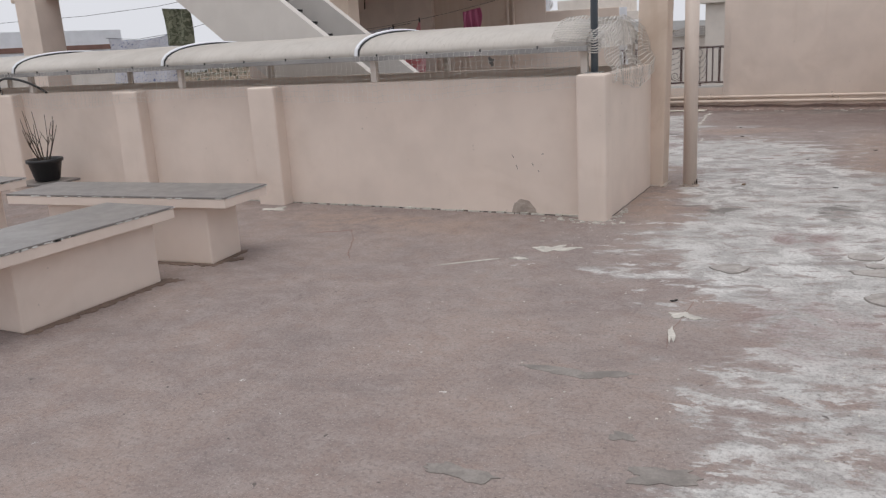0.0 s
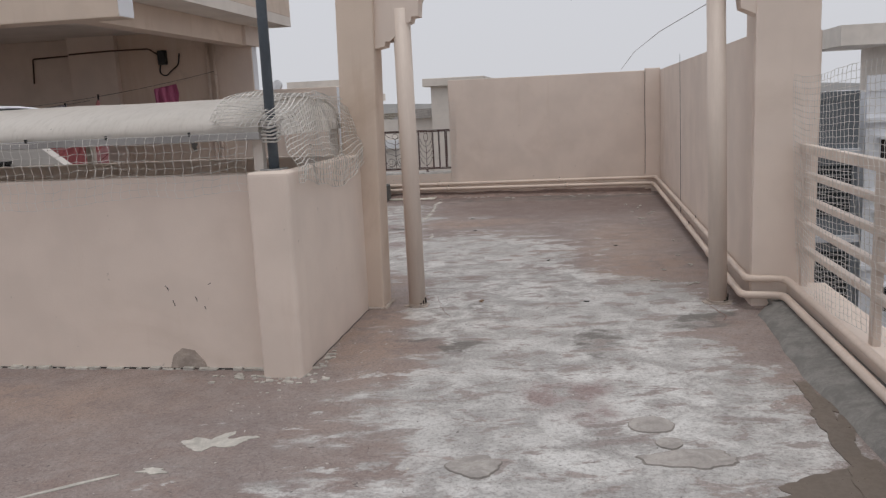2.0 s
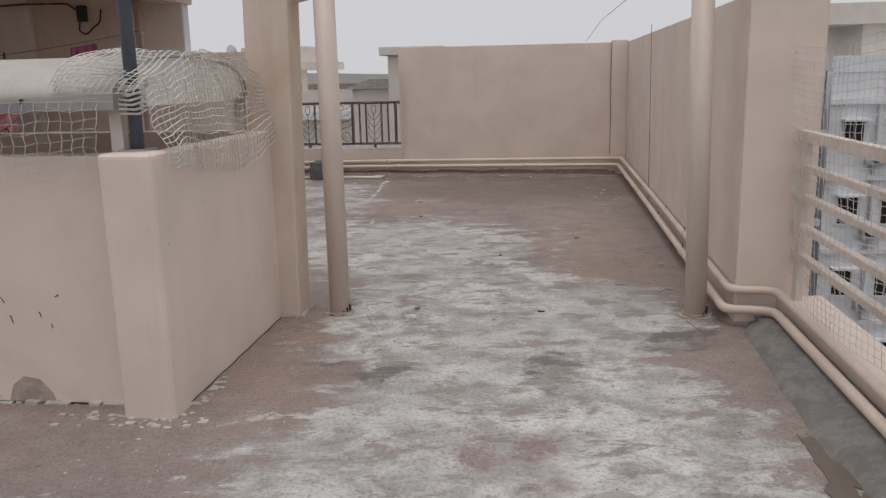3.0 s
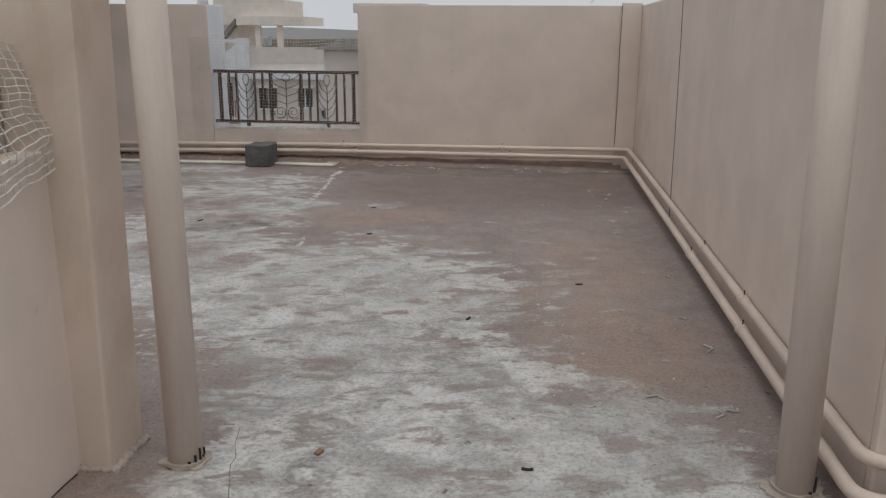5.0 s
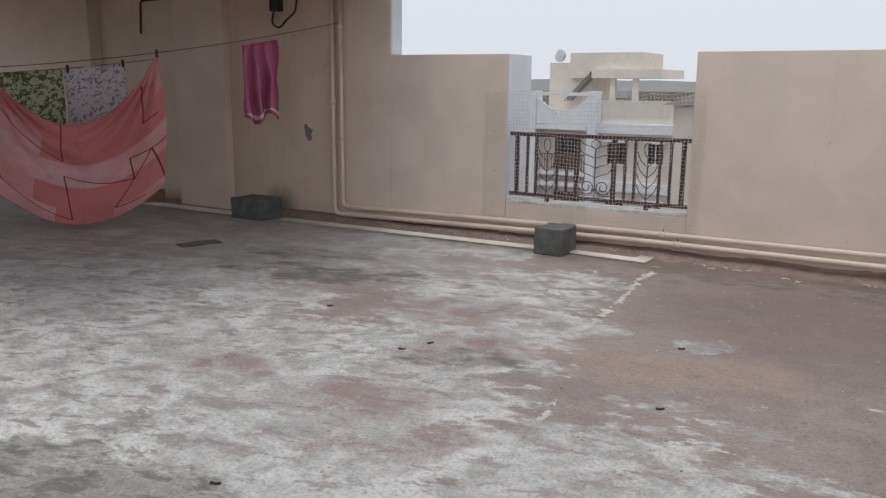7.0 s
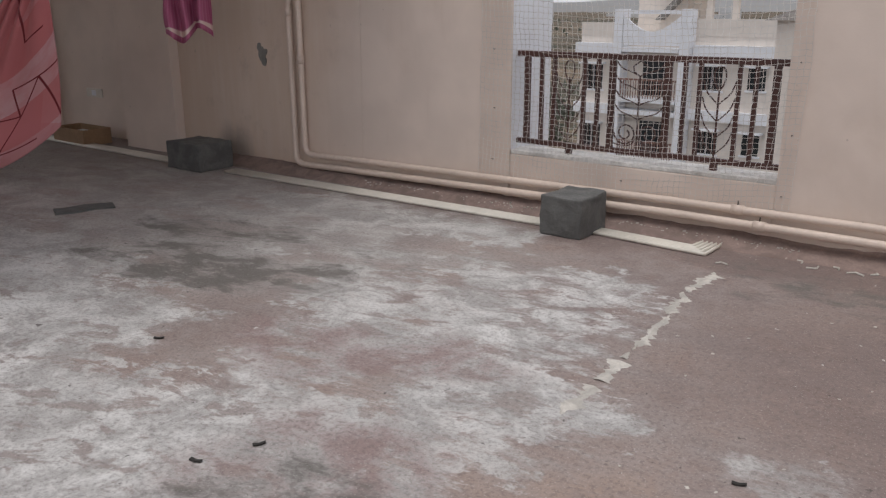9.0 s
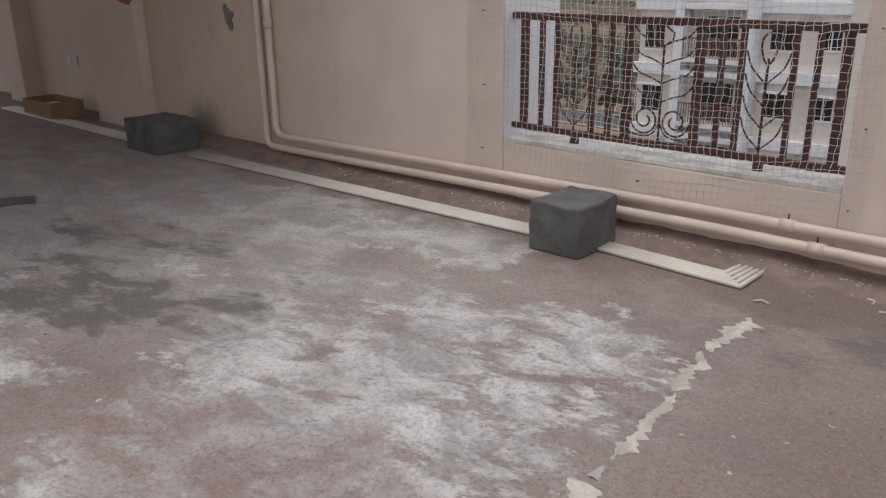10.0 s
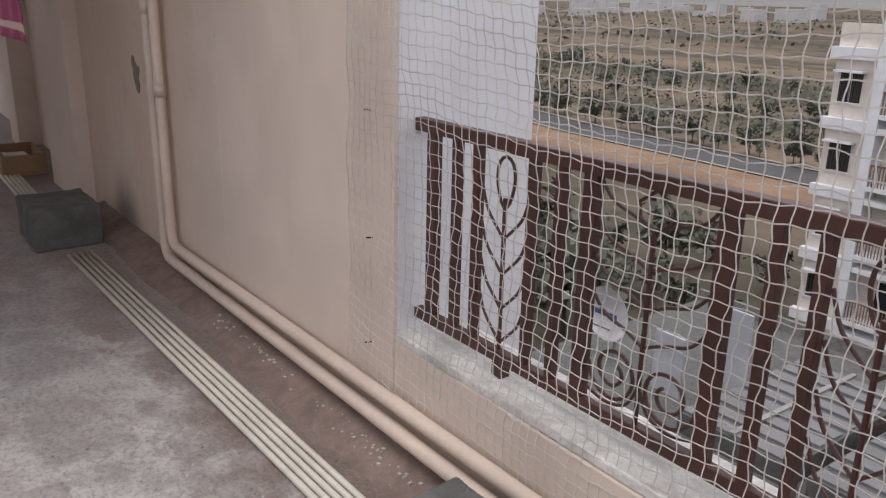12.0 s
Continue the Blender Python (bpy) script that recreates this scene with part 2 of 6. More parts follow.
    c = mixc(n, l, calc(n, l, "MULTIPLY", calc(n, l, "MULTIPLY", level(damp, 0.36, streak, 0.66, 0.84), ramp(n, l, worn, 0.40, 0.54, 0.15, 1.0)), 0.9), c, (0.135, 0.124, 0.112))
    # grit, grime and pale paint flecks
    c = mixc(n, l, ramp(n, l, grit, 0.47, 0.62, 0.0, 0.72), c, mixc(n, l, 0.6, c, (0.09, 0.08, 0.075)))
    c = mixc(n, l, ramp(n, l, noise_of(n, l, co, 110, 4, 0.7), 0.56, 0.68, 0.0, 0.55), c, mixc(n, l, 0.5, c, (0.75, 0.72, 0.69)))
    c = mixc(n, l, ramp(n, l, fleck, 0.695, 0.72, 0.0, 0.75), c, (0.66, 0.64, 0.61))
    c = mixc(n, l, ramp(n, l, noise_of(n, l, co, 23, 3, 0.5, 0.5), 0.705, 0.74, 0.0, 0.75), c, (0.07, 0.06, 0.055))
    l.new(c, b.inputs["Base Color"])
    l.new(ramp(n, l, mid, 0.3, 0.7, 0.62, 0.86), b.inputs["Roughness"])
    b.inputs["Specular IOR Level"].default_value = 0.35
    h = calc(n, l, "ADD", calc(n, l, "MULTIPLY", grit, 0.3), calc(n, l, "MULTIPLY", mid, 0.5))
    bump_of(n, l, b, h, 0.6, 0.014)
    return m


def rough_cement(name, colour):
    m, n, l, b = nodes_of(name)
    co = where(n)
    a, f = noise_of(n, l, co, 7, 7, 0.7, 0.6), noise_of(n, l, co, 70, 5, 0.7)
    c = mixc(n, l, ramp(n, l, a, 0.35, 0.65), tuple(v * 0.72 for v in colour), tuple(v * 1.12 for v in colour))
    c = mixc(n, l, ramp(n, l, f, 0.35, 0.7, 0, 0.4), c, tuple(v * 0.6 for v in colour))
    l.new(c, b.inputs["Base Color"])
    b.inputs["Roughness"].default_value = 0.88
    bump_of(n, l, b, calc(n, l, "ADD", calc(n, l, "MULTIPLY", f, 0.3), calc(n, l, "MULTIPLY", a, 0.6)), 0.6, 0.015)
    return m


CLOTH_LINES = [(.60, -.05, .604, .37), (.95, .16, .604, .37), (.598, .51, .198, .725), (.598, .51, .576, .95), (.576, .95, .956, .82), (.198, .725, .22, .52), (.22, .52, .09, .58),
               (.09, .58, .0, .62), (.09, .58, .319, .90), (.319, .90, .132, .94), (.09, .58, .0, .93), (.10, .05, .125, .32), (.125, .32, .04, .36), (.956, .82, .97, .40)]


def patchwork_cloth():
    """Pink bedspread with pale blocks and thin dark red angular lines."""
    m, n, l, b = nodes_of("pink_patchwork_cotton")
    uv = where(n, "UV")

    def vec(op, p, q):
        k = n.new("ShaderNodeVectorMath")
        k.operation = op
        for s, x in zip(k.inputs, (p, q)):
            if isinstance(x, tuple):
                s.default_value = x
            else:
                l.new(x, s)
        return k.outputs["Value"] if op in ("DOT_PRODUCT", "DISTANCE") else k.outputs["Vector"]

    pale = None
    for k, (turn, bx, by, seed) in enumerate(((0.12, 0.34, 0.23, 0.0), (0.85, 0.42, 0.27, 3.7))):
        mp = n.new("ShaderNodeMapping")
        mp.inputs["Rotation"].default_value = (0, 0, turn)
        mp.inputs["Location"].default_value = (seed, seed * 0.7, 0)
        l.new(uv, mp.inputs["Vector"])
        br = n.new("ShaderNodeTexBrick")
        br.offset = 0.37
        br.inputs["Scale"].default_value = 1.0
        br.inputs["Mortar Size"].default_value = 0.0
        br.inputs["Brick Width"].default_value, br.inputs["Row Height"].default_value = bx, by
        br.inputs["Color1"].default_value, br.inputs["Color2"].default_value = (0, 0, 0, 1), (1, 1, 1, 1)
        l.new(mp.outputs["Vector"], br.inputs["Vector"])
        sep = n.new("ShaderNodeSeparateColor")
        l.new(br.outputs["Color"], sep.inputs["Color"])
        on = ramp(n, l, sep.outputs["Red"], 0.22, 0.32, 0, 1)
        pale = on if pale is None else calc(n, l, "MULTIPLY", pale, on)
    c = mixc(n, l, calc(n, l, "MULTIPLY", pale, ramp(n, l, noise_of(n, l, uv, 9, 4, 0.6), 0.35, 0.6, 0.55, 1.0)), (0.55, 0.18, 0.19), (0.63, 0.39, 0.41))
    c = mixc(n, l, ramp(n, l, noise_of(n, l, uv, 2.2, 2, 0.5), 0.42, 0.6, 0, 0.35), c, (0.58, 0.17, 0.165))
    lines = None
    for x0, y0, x1, y1 in CLOTH_LINES:
        dx, dy = x1 - x0, y1 - y0
        q = dx * dx + dy * dy
        rel = vec("SUBTRACT", uv, (x0, y0, 0))
        s = calc(n, l, "MINIMUM", calc(n, l, "MAXIMUM", vec("DOT_PRODUCT", rel, (dx / q, dy / q, 0)), 0.0), 1.0)
        near = vec("MULTIPLY", s, (dx, dy, 0))
        on = ramp(n, l, vec("DISTANCE", rel, near), 0.0028, 0.0055, 1, 0)
        lines = on if lines is None else calc(n, l, "MAXIMUM", lines, on)
    c = mixc(n, l, lines, c, (0.17, 0.016, 0.022))
    l.new(c, b.inputs["Base Color"])
    b.inputs["Roughness"].default_value = 0.9
    b.inputs["Sheen Weight"].default_value = 0.2
    bump_of(n, l, b, noise_of(n, l, uv, 180, 2, 0.5), 0.1, 0.002)
    return m


def printed_cloth(name, ground, spots, scale, level):
    m, n, l, b = nodes_of(name)
    uv = where(n, "UV")
    a = noise_of(n, l, uv, scale, 3, 0.55, 1.2)
    s = noise_of(n, l, uv, scale * 1.7, 2, 0.5, 0.6)
    c = mixc(n, l, ramp(n, l, a, level, level + 0.03), ground, spots[0])
    c = mixc(n, l, ramp(n, l, s, 0.62, 0.65), c, spots[1])
    l.new(c, b.inputs["Base Color"])
    b.inputs["Roughness"].default_value = 0.9
    return m


def banded_cloth():
    m, n, l, b = nodes_of("magenta_checked_cotton")
    uv = where(n, "UV")
    w = n.new("ShaderNodeTexWave")
    w.inputs["Scale"].default_value, w.inputs["Distortion"].default_value = 17, 0.3
    l.new(uv, w.inputs["Vector"])
    sep = n.new("ShaderNodeSeparateXYZ")
    l.new(uv, sep.inputs[0])
    c = mixc(n, l, ramp(n, l, w.outputs["Fac"], 0.55, 0.8, 0, 0.3), (0.41, 0.105, 0.205), (0.56, 0.27, 0.36))
    hem = calc(n, l, "MULTIPLY", ramp(n, l, sep.outputs["Y"], 0.09, 0.10, 1, 0), ramp(n, l, sep.outputs["Y"], 0.05, 0.06))
    c = mixc(n, l, hem, c, (0.75, 0.6, 0.55))
    l.new(c, b.inputs["Base Color"])
    b.inputs["Roughness"].default_value = 0.9
    return m


def glass_dark(name):
    m, n, l, b = nodes_of(name)
    b.inputs["Base Color"].default_value = (0.03, 0.035, 0.04, 1)
    b.inputs["Roughness"].default_value = 0.12
    l.new(ramp(n, l, noise_of(n, l, where(n), 1.5, 2), 0.3, 0.7, 0.08, 0.2), b.inputs["Roughness"])
    return m


def dry_land():
    """Scrub land around the town: dry grass, bare earth, dark scrub."""
    m, n, l, b = nodes_of("dry_scrub_land")
    co = where(n)
    a = noise_of(n, l, stretch(n, l, co, (4.5, 1, 1)), 0.020, 8, 0.62, 0.5)
    d = noise_of(n, l, co, 0.09, 8, 0.7)
    f = noise_of(n, l, co, 0.8, 6, 0.7)
    c = mixc(n, l, ramp(n, l, a, 0.40, 0.60), (0.085, 0.076, 0.060), (0.22, 0.168, 0.122))
    c = mixc(n, l, ramp(n, l, d, 0.50, 0.62, 0, 0.85), c, (0.06, 0.062, 0.046))
    c = mixc(n, l, ramp(n, l, f, 0.45, 0.7, 0, 0.5), c, (0.10, 0.085, 0.068))
    l.new(c, b.inputs["Base Color"])
    b.inputs["Roughness"].default_value = 1.0
    b.inputs["Specular IOR Level"].default_value = 0.05
    return m


def milky_sheet():
    """Milky plastic sheet with dust, which lets part of the daylight through."""
    m, n, l, b = nodes_of("milky_polycarbonate")
    co = where(n)
    dust = noise_of(n, l, co, 1.3, 6, 0.65, 0.4)
    fine = noise_of(n, l, stretch(n, l, co, (0.4, 2.5, 1)), 14, 5, 0.7)
    c = mixc(n, l, ramp(n, l, dust, 0.40, 0.68, 0, 0.7), (0.74, 0.70, 0.65), (0.60, 0.56, 0.51))
    c = mixc(n, l, ramp(n, l, fine, 0.45, 0.7, 0, 0.35), c, (0.52, 0.48, 0.43))
    l.new(c, b.inputs["Base Color"])
    b.inputs["Roughness"].default_value = 0.45
    thin = n.new("ShaderNodeBsdfTranslucent")
    l.new(c, thin.inputs["Color"])
    both = n.new("ShaderNodeMixShader")
    both.inputs["Fac"].default_value = 0.35
    l.new(b.outputs["BSDF"], both.inputs[1])
    l.new(thin.outputs["BSDF"], both.inputs[2])
    l.new(both.outputs["Shader"], n["Material Output"].inputs["Surface"])
    return m


def leaf_mat(name, colour):
    m, n, l, b = nodes_of(name)
    g = n.new("ShaderNodeNewGeometry")
    c = mixc(n, l, g.outputs["Random Per Island"], tuple(v * 0.6 for v in colour), tuple(v * 1.5 for v in colour))
    l.new(c, b.inputs["Base Color"])
    b.inputs["Roughness"].default_value = 0.7
    return m


PEACH = (0.742, 0.637, 0.560)
M_WALL = plaster("peach_wall_paint", PEACH, 0.30)
# Tan weathered paint; its darker tone also paints shade on the slab's beams.
M_STAIN_SHADE = plaster("weathered_shaded_peach_paint", (0.675, 0.560, 0.468), 0.85, 0.8)
M_WHITE = plaster("white_wall_paint", (0.80, 0.81, 0.84), 0.2)
M_STAIRWALL = plaster("off_white_stair_paint", (0.60, 0.565, 0.53), 0.3)
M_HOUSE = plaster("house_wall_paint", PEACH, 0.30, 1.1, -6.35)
M_CREAM = plaster("cream_wall_paint", (0.72, 0.66, 0.60), 0.3)
M_FLOOR = terrace_floor()
M_MORTAR = rough_cement("grey_cement_mortar", (0.235, 0.225, 0.21))
M_BLOCK = rough_cement("dark_cement_render", (0.135, 0.135, 0.13))
M_SILL = rough_cement("whitewashed_cement", (0.74, 0.72, 0.69))
M_LIME = rough_cement("pale_lime_patch", (0.56, 0.53, 0.48))
M_PIPE = plain("peach_painted_pvc", (0.70, 0.58, 0.495), 0.45, vary=0.12, scale=9, bump=0.06)
M_POST = plain("peach_painted_steel", (0.68, 0.58, 0.505), 0.5, vary=0.16, scale=5, bump=0.08, spread=(1, 1, 6))
M_CONDUIT = plain("ivory_conduit_plastic", (0.70, 0.66, 0.58), 0.5, vary=0.15, scale=14, bump=0.05)
M_RAIL = plain("chocolate_painted_iron", (0.075, 0.030, 0.024), 0.42, vary=0.25, scale=20, bump=0.1)
M_NET = plain("off_white_nylon_cord", (0.72, 0.69, 0.65), 0.7, vary=0.2, scale=30, bump=0.0)
M_SHEET = milky_sheet()
M_EDGE = plain("dull_zinc_strip", (0.38, 0.37, 0.36), 0.5, 0.6, 0.2, 10)
M_GABLE = plain("white_plastic_gable", (0.80, 0.77, 0.72), 0.5, vary=0.08, scale=5, bump=0.05)
M_DARKSTRIP = plain("black_rubber_strip", (0.03, 0.03, 0.03), 0.6)
M_BLUEPOLE = plain("blue_grey_painted_steel", (0.10, 0.125, 0.15), 0.45, vary=0.25, scale=9)
M_SLATE = plain("polished_grey_stone", (0.20, 0.185, 0.175), 0.36, vary=0.10, scale=1.2, bump=0)
M_GRANITE = plain("black_granite_tread", (0.025, 0.025, 0.028), 0.25)
M_POT = plain("black_plastic_pot", (0.018, 0.018, 0.02), 0.4)
M_SOIL = plain("dry_potting_soil", (0.07, 0.05, 0.035), 0.95, vary=0.4, scale=40, bump=0.6)
M_TWIG = plain("dry_twig_bark", (0.085, 0.06, 0.045), 0.85, vary=0.35, scale=60)
M_CARD = plain("brown_cardboard", (0.36, 0.235, 0.14), 0.85, vary=0.2, scale=12)
M_PAPER = plain("white_paper_scrap", (0.75, 0.74, 0.71), 0.8)
M_BLACKBOX = plain("black_meter_plastic", (0.02, 0.02, 0.02), 0.45)
M_RUSTPIPE = plain("rust_brown_conduit", (0.13, 0.075, 0.05), 0.6, vary=0.3, scale=20)
M_WIRE = plain("dark_line_cord", (0.06, 0.05, 0.045), 0.7)
M_PINK = patchwork_cloth()
M_TOWEL = banded_cloth()
M_GREENPRINT = printed_cloth("green_leaf_print_cotton", (0.45, 0.46, 0.36), ((0.10, 0.14, 0.05), (0.05, 0.07, 0.03)), 16, 0.5)
M_FLORAL = printed_cloth("lilac_floral_print_cotton", (0.60, 0.57, 0.60), ((0.28, 0.22, 0.30), (0.10, 0.10, 0.14)), 20, 0.56)
M_BLUEDOT = printed_cloth("blue_dotted_cotton", (0.62, 0.63, 0.68), ((0.16, 0.20, 0.36), (0.40, 0.42, 0.52)), 26, 0.6)
M_OLIVE = printed_cloth("olive_print_cotton", (0.22, 0.23, 0.16), ((0.10, 0.11, 0.07), (0.30, 0.30, 0.22)), 14, 0.5)
M_GLASS = glass_dark("dark_window_glass")
M_LAND = dry_land()
M_ASPHALT = plain("grey_asphalt", (0.085, 0.083, 0.085), 0.92, vary=0.2, scale=0.6, bump=0)
M_EARTH = plain("orange_earth", (0.27, 0.170, 0.105), 0.95, vary=0.25, scale=1.0, bump=0)
# Dusty leaf green, lightened further so the colour carries the distance haze.
M_LEAF = leaf_mat("dusty_haze_paled_leaves", (0.105, 0.110, 0.082))
# Aerial haze is put into these two pale greys, there is no volume.
M_FARTOWN = plain("haze_tinted_far_town", (0.52, 0.52, 0.52), 0.9, vary=0.08, scale=0.05, bump=0)
M_HILL = plain("haze_tinted_far_hill", (0.56, 0.56, 0.56), 0.9, vary=0.08, scale=0.02, bump=0)
M_SLATEBLUE = plain("slate_blue_wall_paint", (0.15, 0.165, 0.18), 0.8, vary=0.15, scale=0.5, bump=0)
M_PALEGREY = plain("pale_grey_sheet_metal", (0.52, 0.54, 0.58), 0.5, 0.2, 0.15, 6)
M_DISH = plain("light_grey_dish_paint", (0.60, 0.60, 0.62), 0.5)
M_INK = plain("blue_print", (0.06, 0.09, 0.25), 0.6)
M_WET = plain("wet_dark_cement", (0.150, 0.122, 0.098), 0.35, vary=0.14, scale=9, bump=0.05)
M_RING = rough_cement("dried_water_mark", (0.40, 0.37, 0.345))
M_RINGEDGE = rough_cement("dried_water_edge", (0.26, 0.235, 0.215))
M_FILLET = rough_cement("old_red_grey_cement", (0.265, 0.195, 0.170))
M_BARE = rough_cement("bare_tan_plaster", (0.44, 0.375, 0.325))
M_SLAT = plain("weathered_grey_slat", (0.20, 0.20, 0.205), 0.7, vary=0.2, scale=3)
M_GRIME = rough_cement("brown_foot_grime", (0.19, 0.135, 0.105))
M_BROWNBAND = plain("reddish_brown_trim_paint", (0.24, 0.13, 0.10), 0.6)
M_DIRT = plain("black_dirt", (0.03, 0.027, 0.024), 0.9)


# ---- mesh helpers ----
def finish(name, bm, material, smooth=False):
    bmesh.ops.recalc_face_normals(bm, faces=bm.faces)
    me = bpy.data.meshes.new(name)
    bm.to_mesh(me)
    bm.free()
    if isinstance(material, (list, tuple)):
        for k in material:
            me.materials.append(k)
    else:
        me.materials.append(material)
    if smooth:
        me.polygons.foreach_set("use_smooth", [True] * len(me.polygons))
    return me


def part(name, bm, material, parent, label="", smooth=False):
    """Links a bmesh as one mesh object under a thing or a part."""
    ob = new(name, finish(name, bm, material, smooth))
    ob.parent = parent
    if parent is not None and parent.parent is None:
        ob.matrix_parent_inverse = Matrix.Translation(-parent.location)
    return tagged(ob, label)


def thing(name, place, label, category, group="", kind=""):
    """An Empty at the base of a thing, to hold its parts."""
    ob = new(name)
    ob.location = place
    ob.empty_display_size = 0.1
    return tagged(ob, label, category, group, kind)


def solid(name, bm, material, label, category="", group="", kind="", smooth=False):
    return tagged(new(name, finish(name, bm, material, smooth)), label, category, group, kind)


def box(bm, x0, x1, y0, y1, z0, z1, bevel=0.0, segments=2, mat=0):
    made = bmesh.ops.create_cube(bm, size=1.0, matrix=Matrix.LocRotScale(((x0 + x1) / 2, (y0 + y1) / 2, (z0 + z1) / 2), None, (x1 - x0, y1 - y0, z1 - z0)))
    vs = made["verts"]
    if bevel:
        es = {e for v in vs for e in v.link_edges}
        out = bmesh.ops.bevel(bm, geom=list(es), offset=bevel, segments=segments, affect="EDGES", profile=0.6)
        vs = list({v for f in out["faces"] for v in f.verts} | {v for v in vs if v.is_valid})
    if mat:
        for f in {f for v in vs for f in v.link_faces}:
            f.material_index = mat
    return vs


def boxm(*a, **k):
    bm = bmesh.new()
    box(bm, *a, **k)
    return bm


def roughen(bm, amount, scale, cuts=0):
    """Uneven hand-worked faces."""
    if cuts:
        bmesh.ops.subdivide_edges(bm, edges=list(bm.edges), cuts=cuts, use_grid_fill=True)
    for v in bm.verts:
        v.co += noise.noise_vector(v.co * scale) * amount


def tube(bm, pts, r, n=8, caps=True, r1=None):
    """A round bar along points."""
    pts = [Vector(p) for p in pts]
    rings, side = [], None
    for i, p in enumerate(pts):
        d = (pts[min(i + 1, len(pts) - 1)] - pts[max(i - 1, 0)]).normalized()
        if side is None or abs(side.dot(d)) > 0.98:
            side = Vector((0, 0, 1)) if abs(d.z) < 0.9 else Vector((1, 0, 0))
        u = d.cross(side).normalized()
        w = u.cross(d).normalized()
        side = w
        rr = r if r1 is None else r + (r1 - r) * i / max(1, len(pts) - 1)
        rings.append([bm.verts.new(p + rr * (math.cos(a) * u + math.sin(a) * w)) for a in [2 * math.pi * k / n for k in range(n)]])
    for a, b in zip(rings, rings[1:]):
        for k in range(n):
            bm.faces.new((a[k], a[(k + 1) % n], b[(k + 1) % n], b[k]))
    if caps:
        bm.faces.new(rings[0][::-1])
        bm.faces.new(rings[-1])


def tubem(pts, r, n=8, r1=None):
    bm = bmesh.new()
    tube(bm, pts, r, n, True, r1)
    return bm


def rounded(pts, radius, steps=5):
    """A run of points with its corners rounded, as pipe elbows are."""
    pts = [Vector(p) for p in pts]
    out = [pts[0]]
    for a, b, c in zip(pts, pts[1:], pts[2:]):
        ra, rc = min(radius, (a - b).length / 2), min(radius, (c - b).length / 2)
        p, q = b + (a - b).normalized() * ra, b + (c - b).normalized() * rc
        for k in range(steps + 1):
            s = k / steps
            out.append(p * (1 - s) ** 2 + b * 2 * s * (1 - s) + q * s * s)
    out.append(pts[-1])
    return out


def prism(bm, outline, axis, lo, hi, mat=0):
    """Extrudes a closed outline (pairs) along an axis: 'y' takes (x, z), 'x' takes (y, z), 'z' takes (x, y)."""
    def at(p, q):
        return {"y": (p[0], q, p[1]), "x": (q, p[0], p[1]), "z": (p[0], p[1], q)}[axis]
    a = [bm.verts.new(at(p, lo)) for p in outline]
    b = [bm.verts.new(at(p, hi)) for p in outline]
    fs = [bm.faces.new(a), bm.faces.new(b[::-1])]
    for k in range(len(a)):
        fs.append(bm.faces.new((a[k], b[k], b[(k + 1) % len(a)], a[(k + 1) % len(a)])))
    for f in fs:
        f.material_index = mat


def blob(bm, cx, cy, rx, ry, z0, z1, seed, rough=0.25, n=36, rz=0.0):
    """A flat patch with an uneven outline."""
    pts = []
    for k in range(n):
        a = 2 * math.pi * k / n
        s = 1 + rough * (noise.noise((math.cos(a) * 1.3 + seed, math.sin(a) * 1.3, seed * 0.7)) * 1.4 + 0.5 * noise.noise((math.cos(a) * 4 + seed, math.sin(a) * 4, seed)))
        s = max(0.3, s)
        u, v = rx * s * math.cos(a), ry * s * math.sin(a)
        c, q = math.cos(radians(rz)), math.sin(radians(rz))
        pts.append((cx + u * c - v * q, cy + u * q + v * c))
    prism(bm, pts, "z", z0, z1)


def net_sheet(shape, nu, nv, r, slack, seed=0.0, steps=2, zig=0.0):
    """A knotted cord net: shape(u, v) gives the place for 0..1, 0..1; slack is how far the cords wander."""
    def at(u, v):
        p = Vector(shape(min(1, max(0, u + zig / nu * math.cos(math.pi * v * nv))), min(1, max(0, v + 0.7 * zig / nv * math.cos(math.pi * u * nu)))))
        return p + Vector(noise.noise_vector((p * 6.0) + Vector((seed, 0, seed)))) * slack + Vector(noise.noise_vector((p * 1.7) + Vector((0, seed, 0)))) * slack * 1.5
    vs, fs = [], []

    def cord(pts):
        base = None
        for i, p in enumerate(pts):
            d = (pts[min(i + 1, len(pts) - 1)] - pts[max(i - 1, 0)]).normalized()
            ref = Vector((0.3, 0.9, 0.2)) if abs(d.y) < 0.8 else Vector((1, 0, 0))
            u = d.cross(ref).normalized()
            w = d.cross(u)
            now = len(vs)
            for a in (0.5, 2.6, 4.7):
                vs.append(p + r * (math.cos(a) * u + math.sin(a) * w))
            if base is not None:
                for k in range(3):
                    fs.append((base + k, base + (k + 1) % 3, now + (k + 1) % 3, now + k))
            base = now
    for j in range(nv + 1):
        cord([at(i / (nu * steps), j / nv) for i in range(nu * steps + 1)])
    for i in range(nu + 1):
        cord([at(i / nu, j / (nv * steps)) for j in range(nv * steps + 1)])
    me = bpy.data.meshes.new("net")
    me.from_pydata(vs, [], fs)
    me.materials.append(M_NET)
    return me


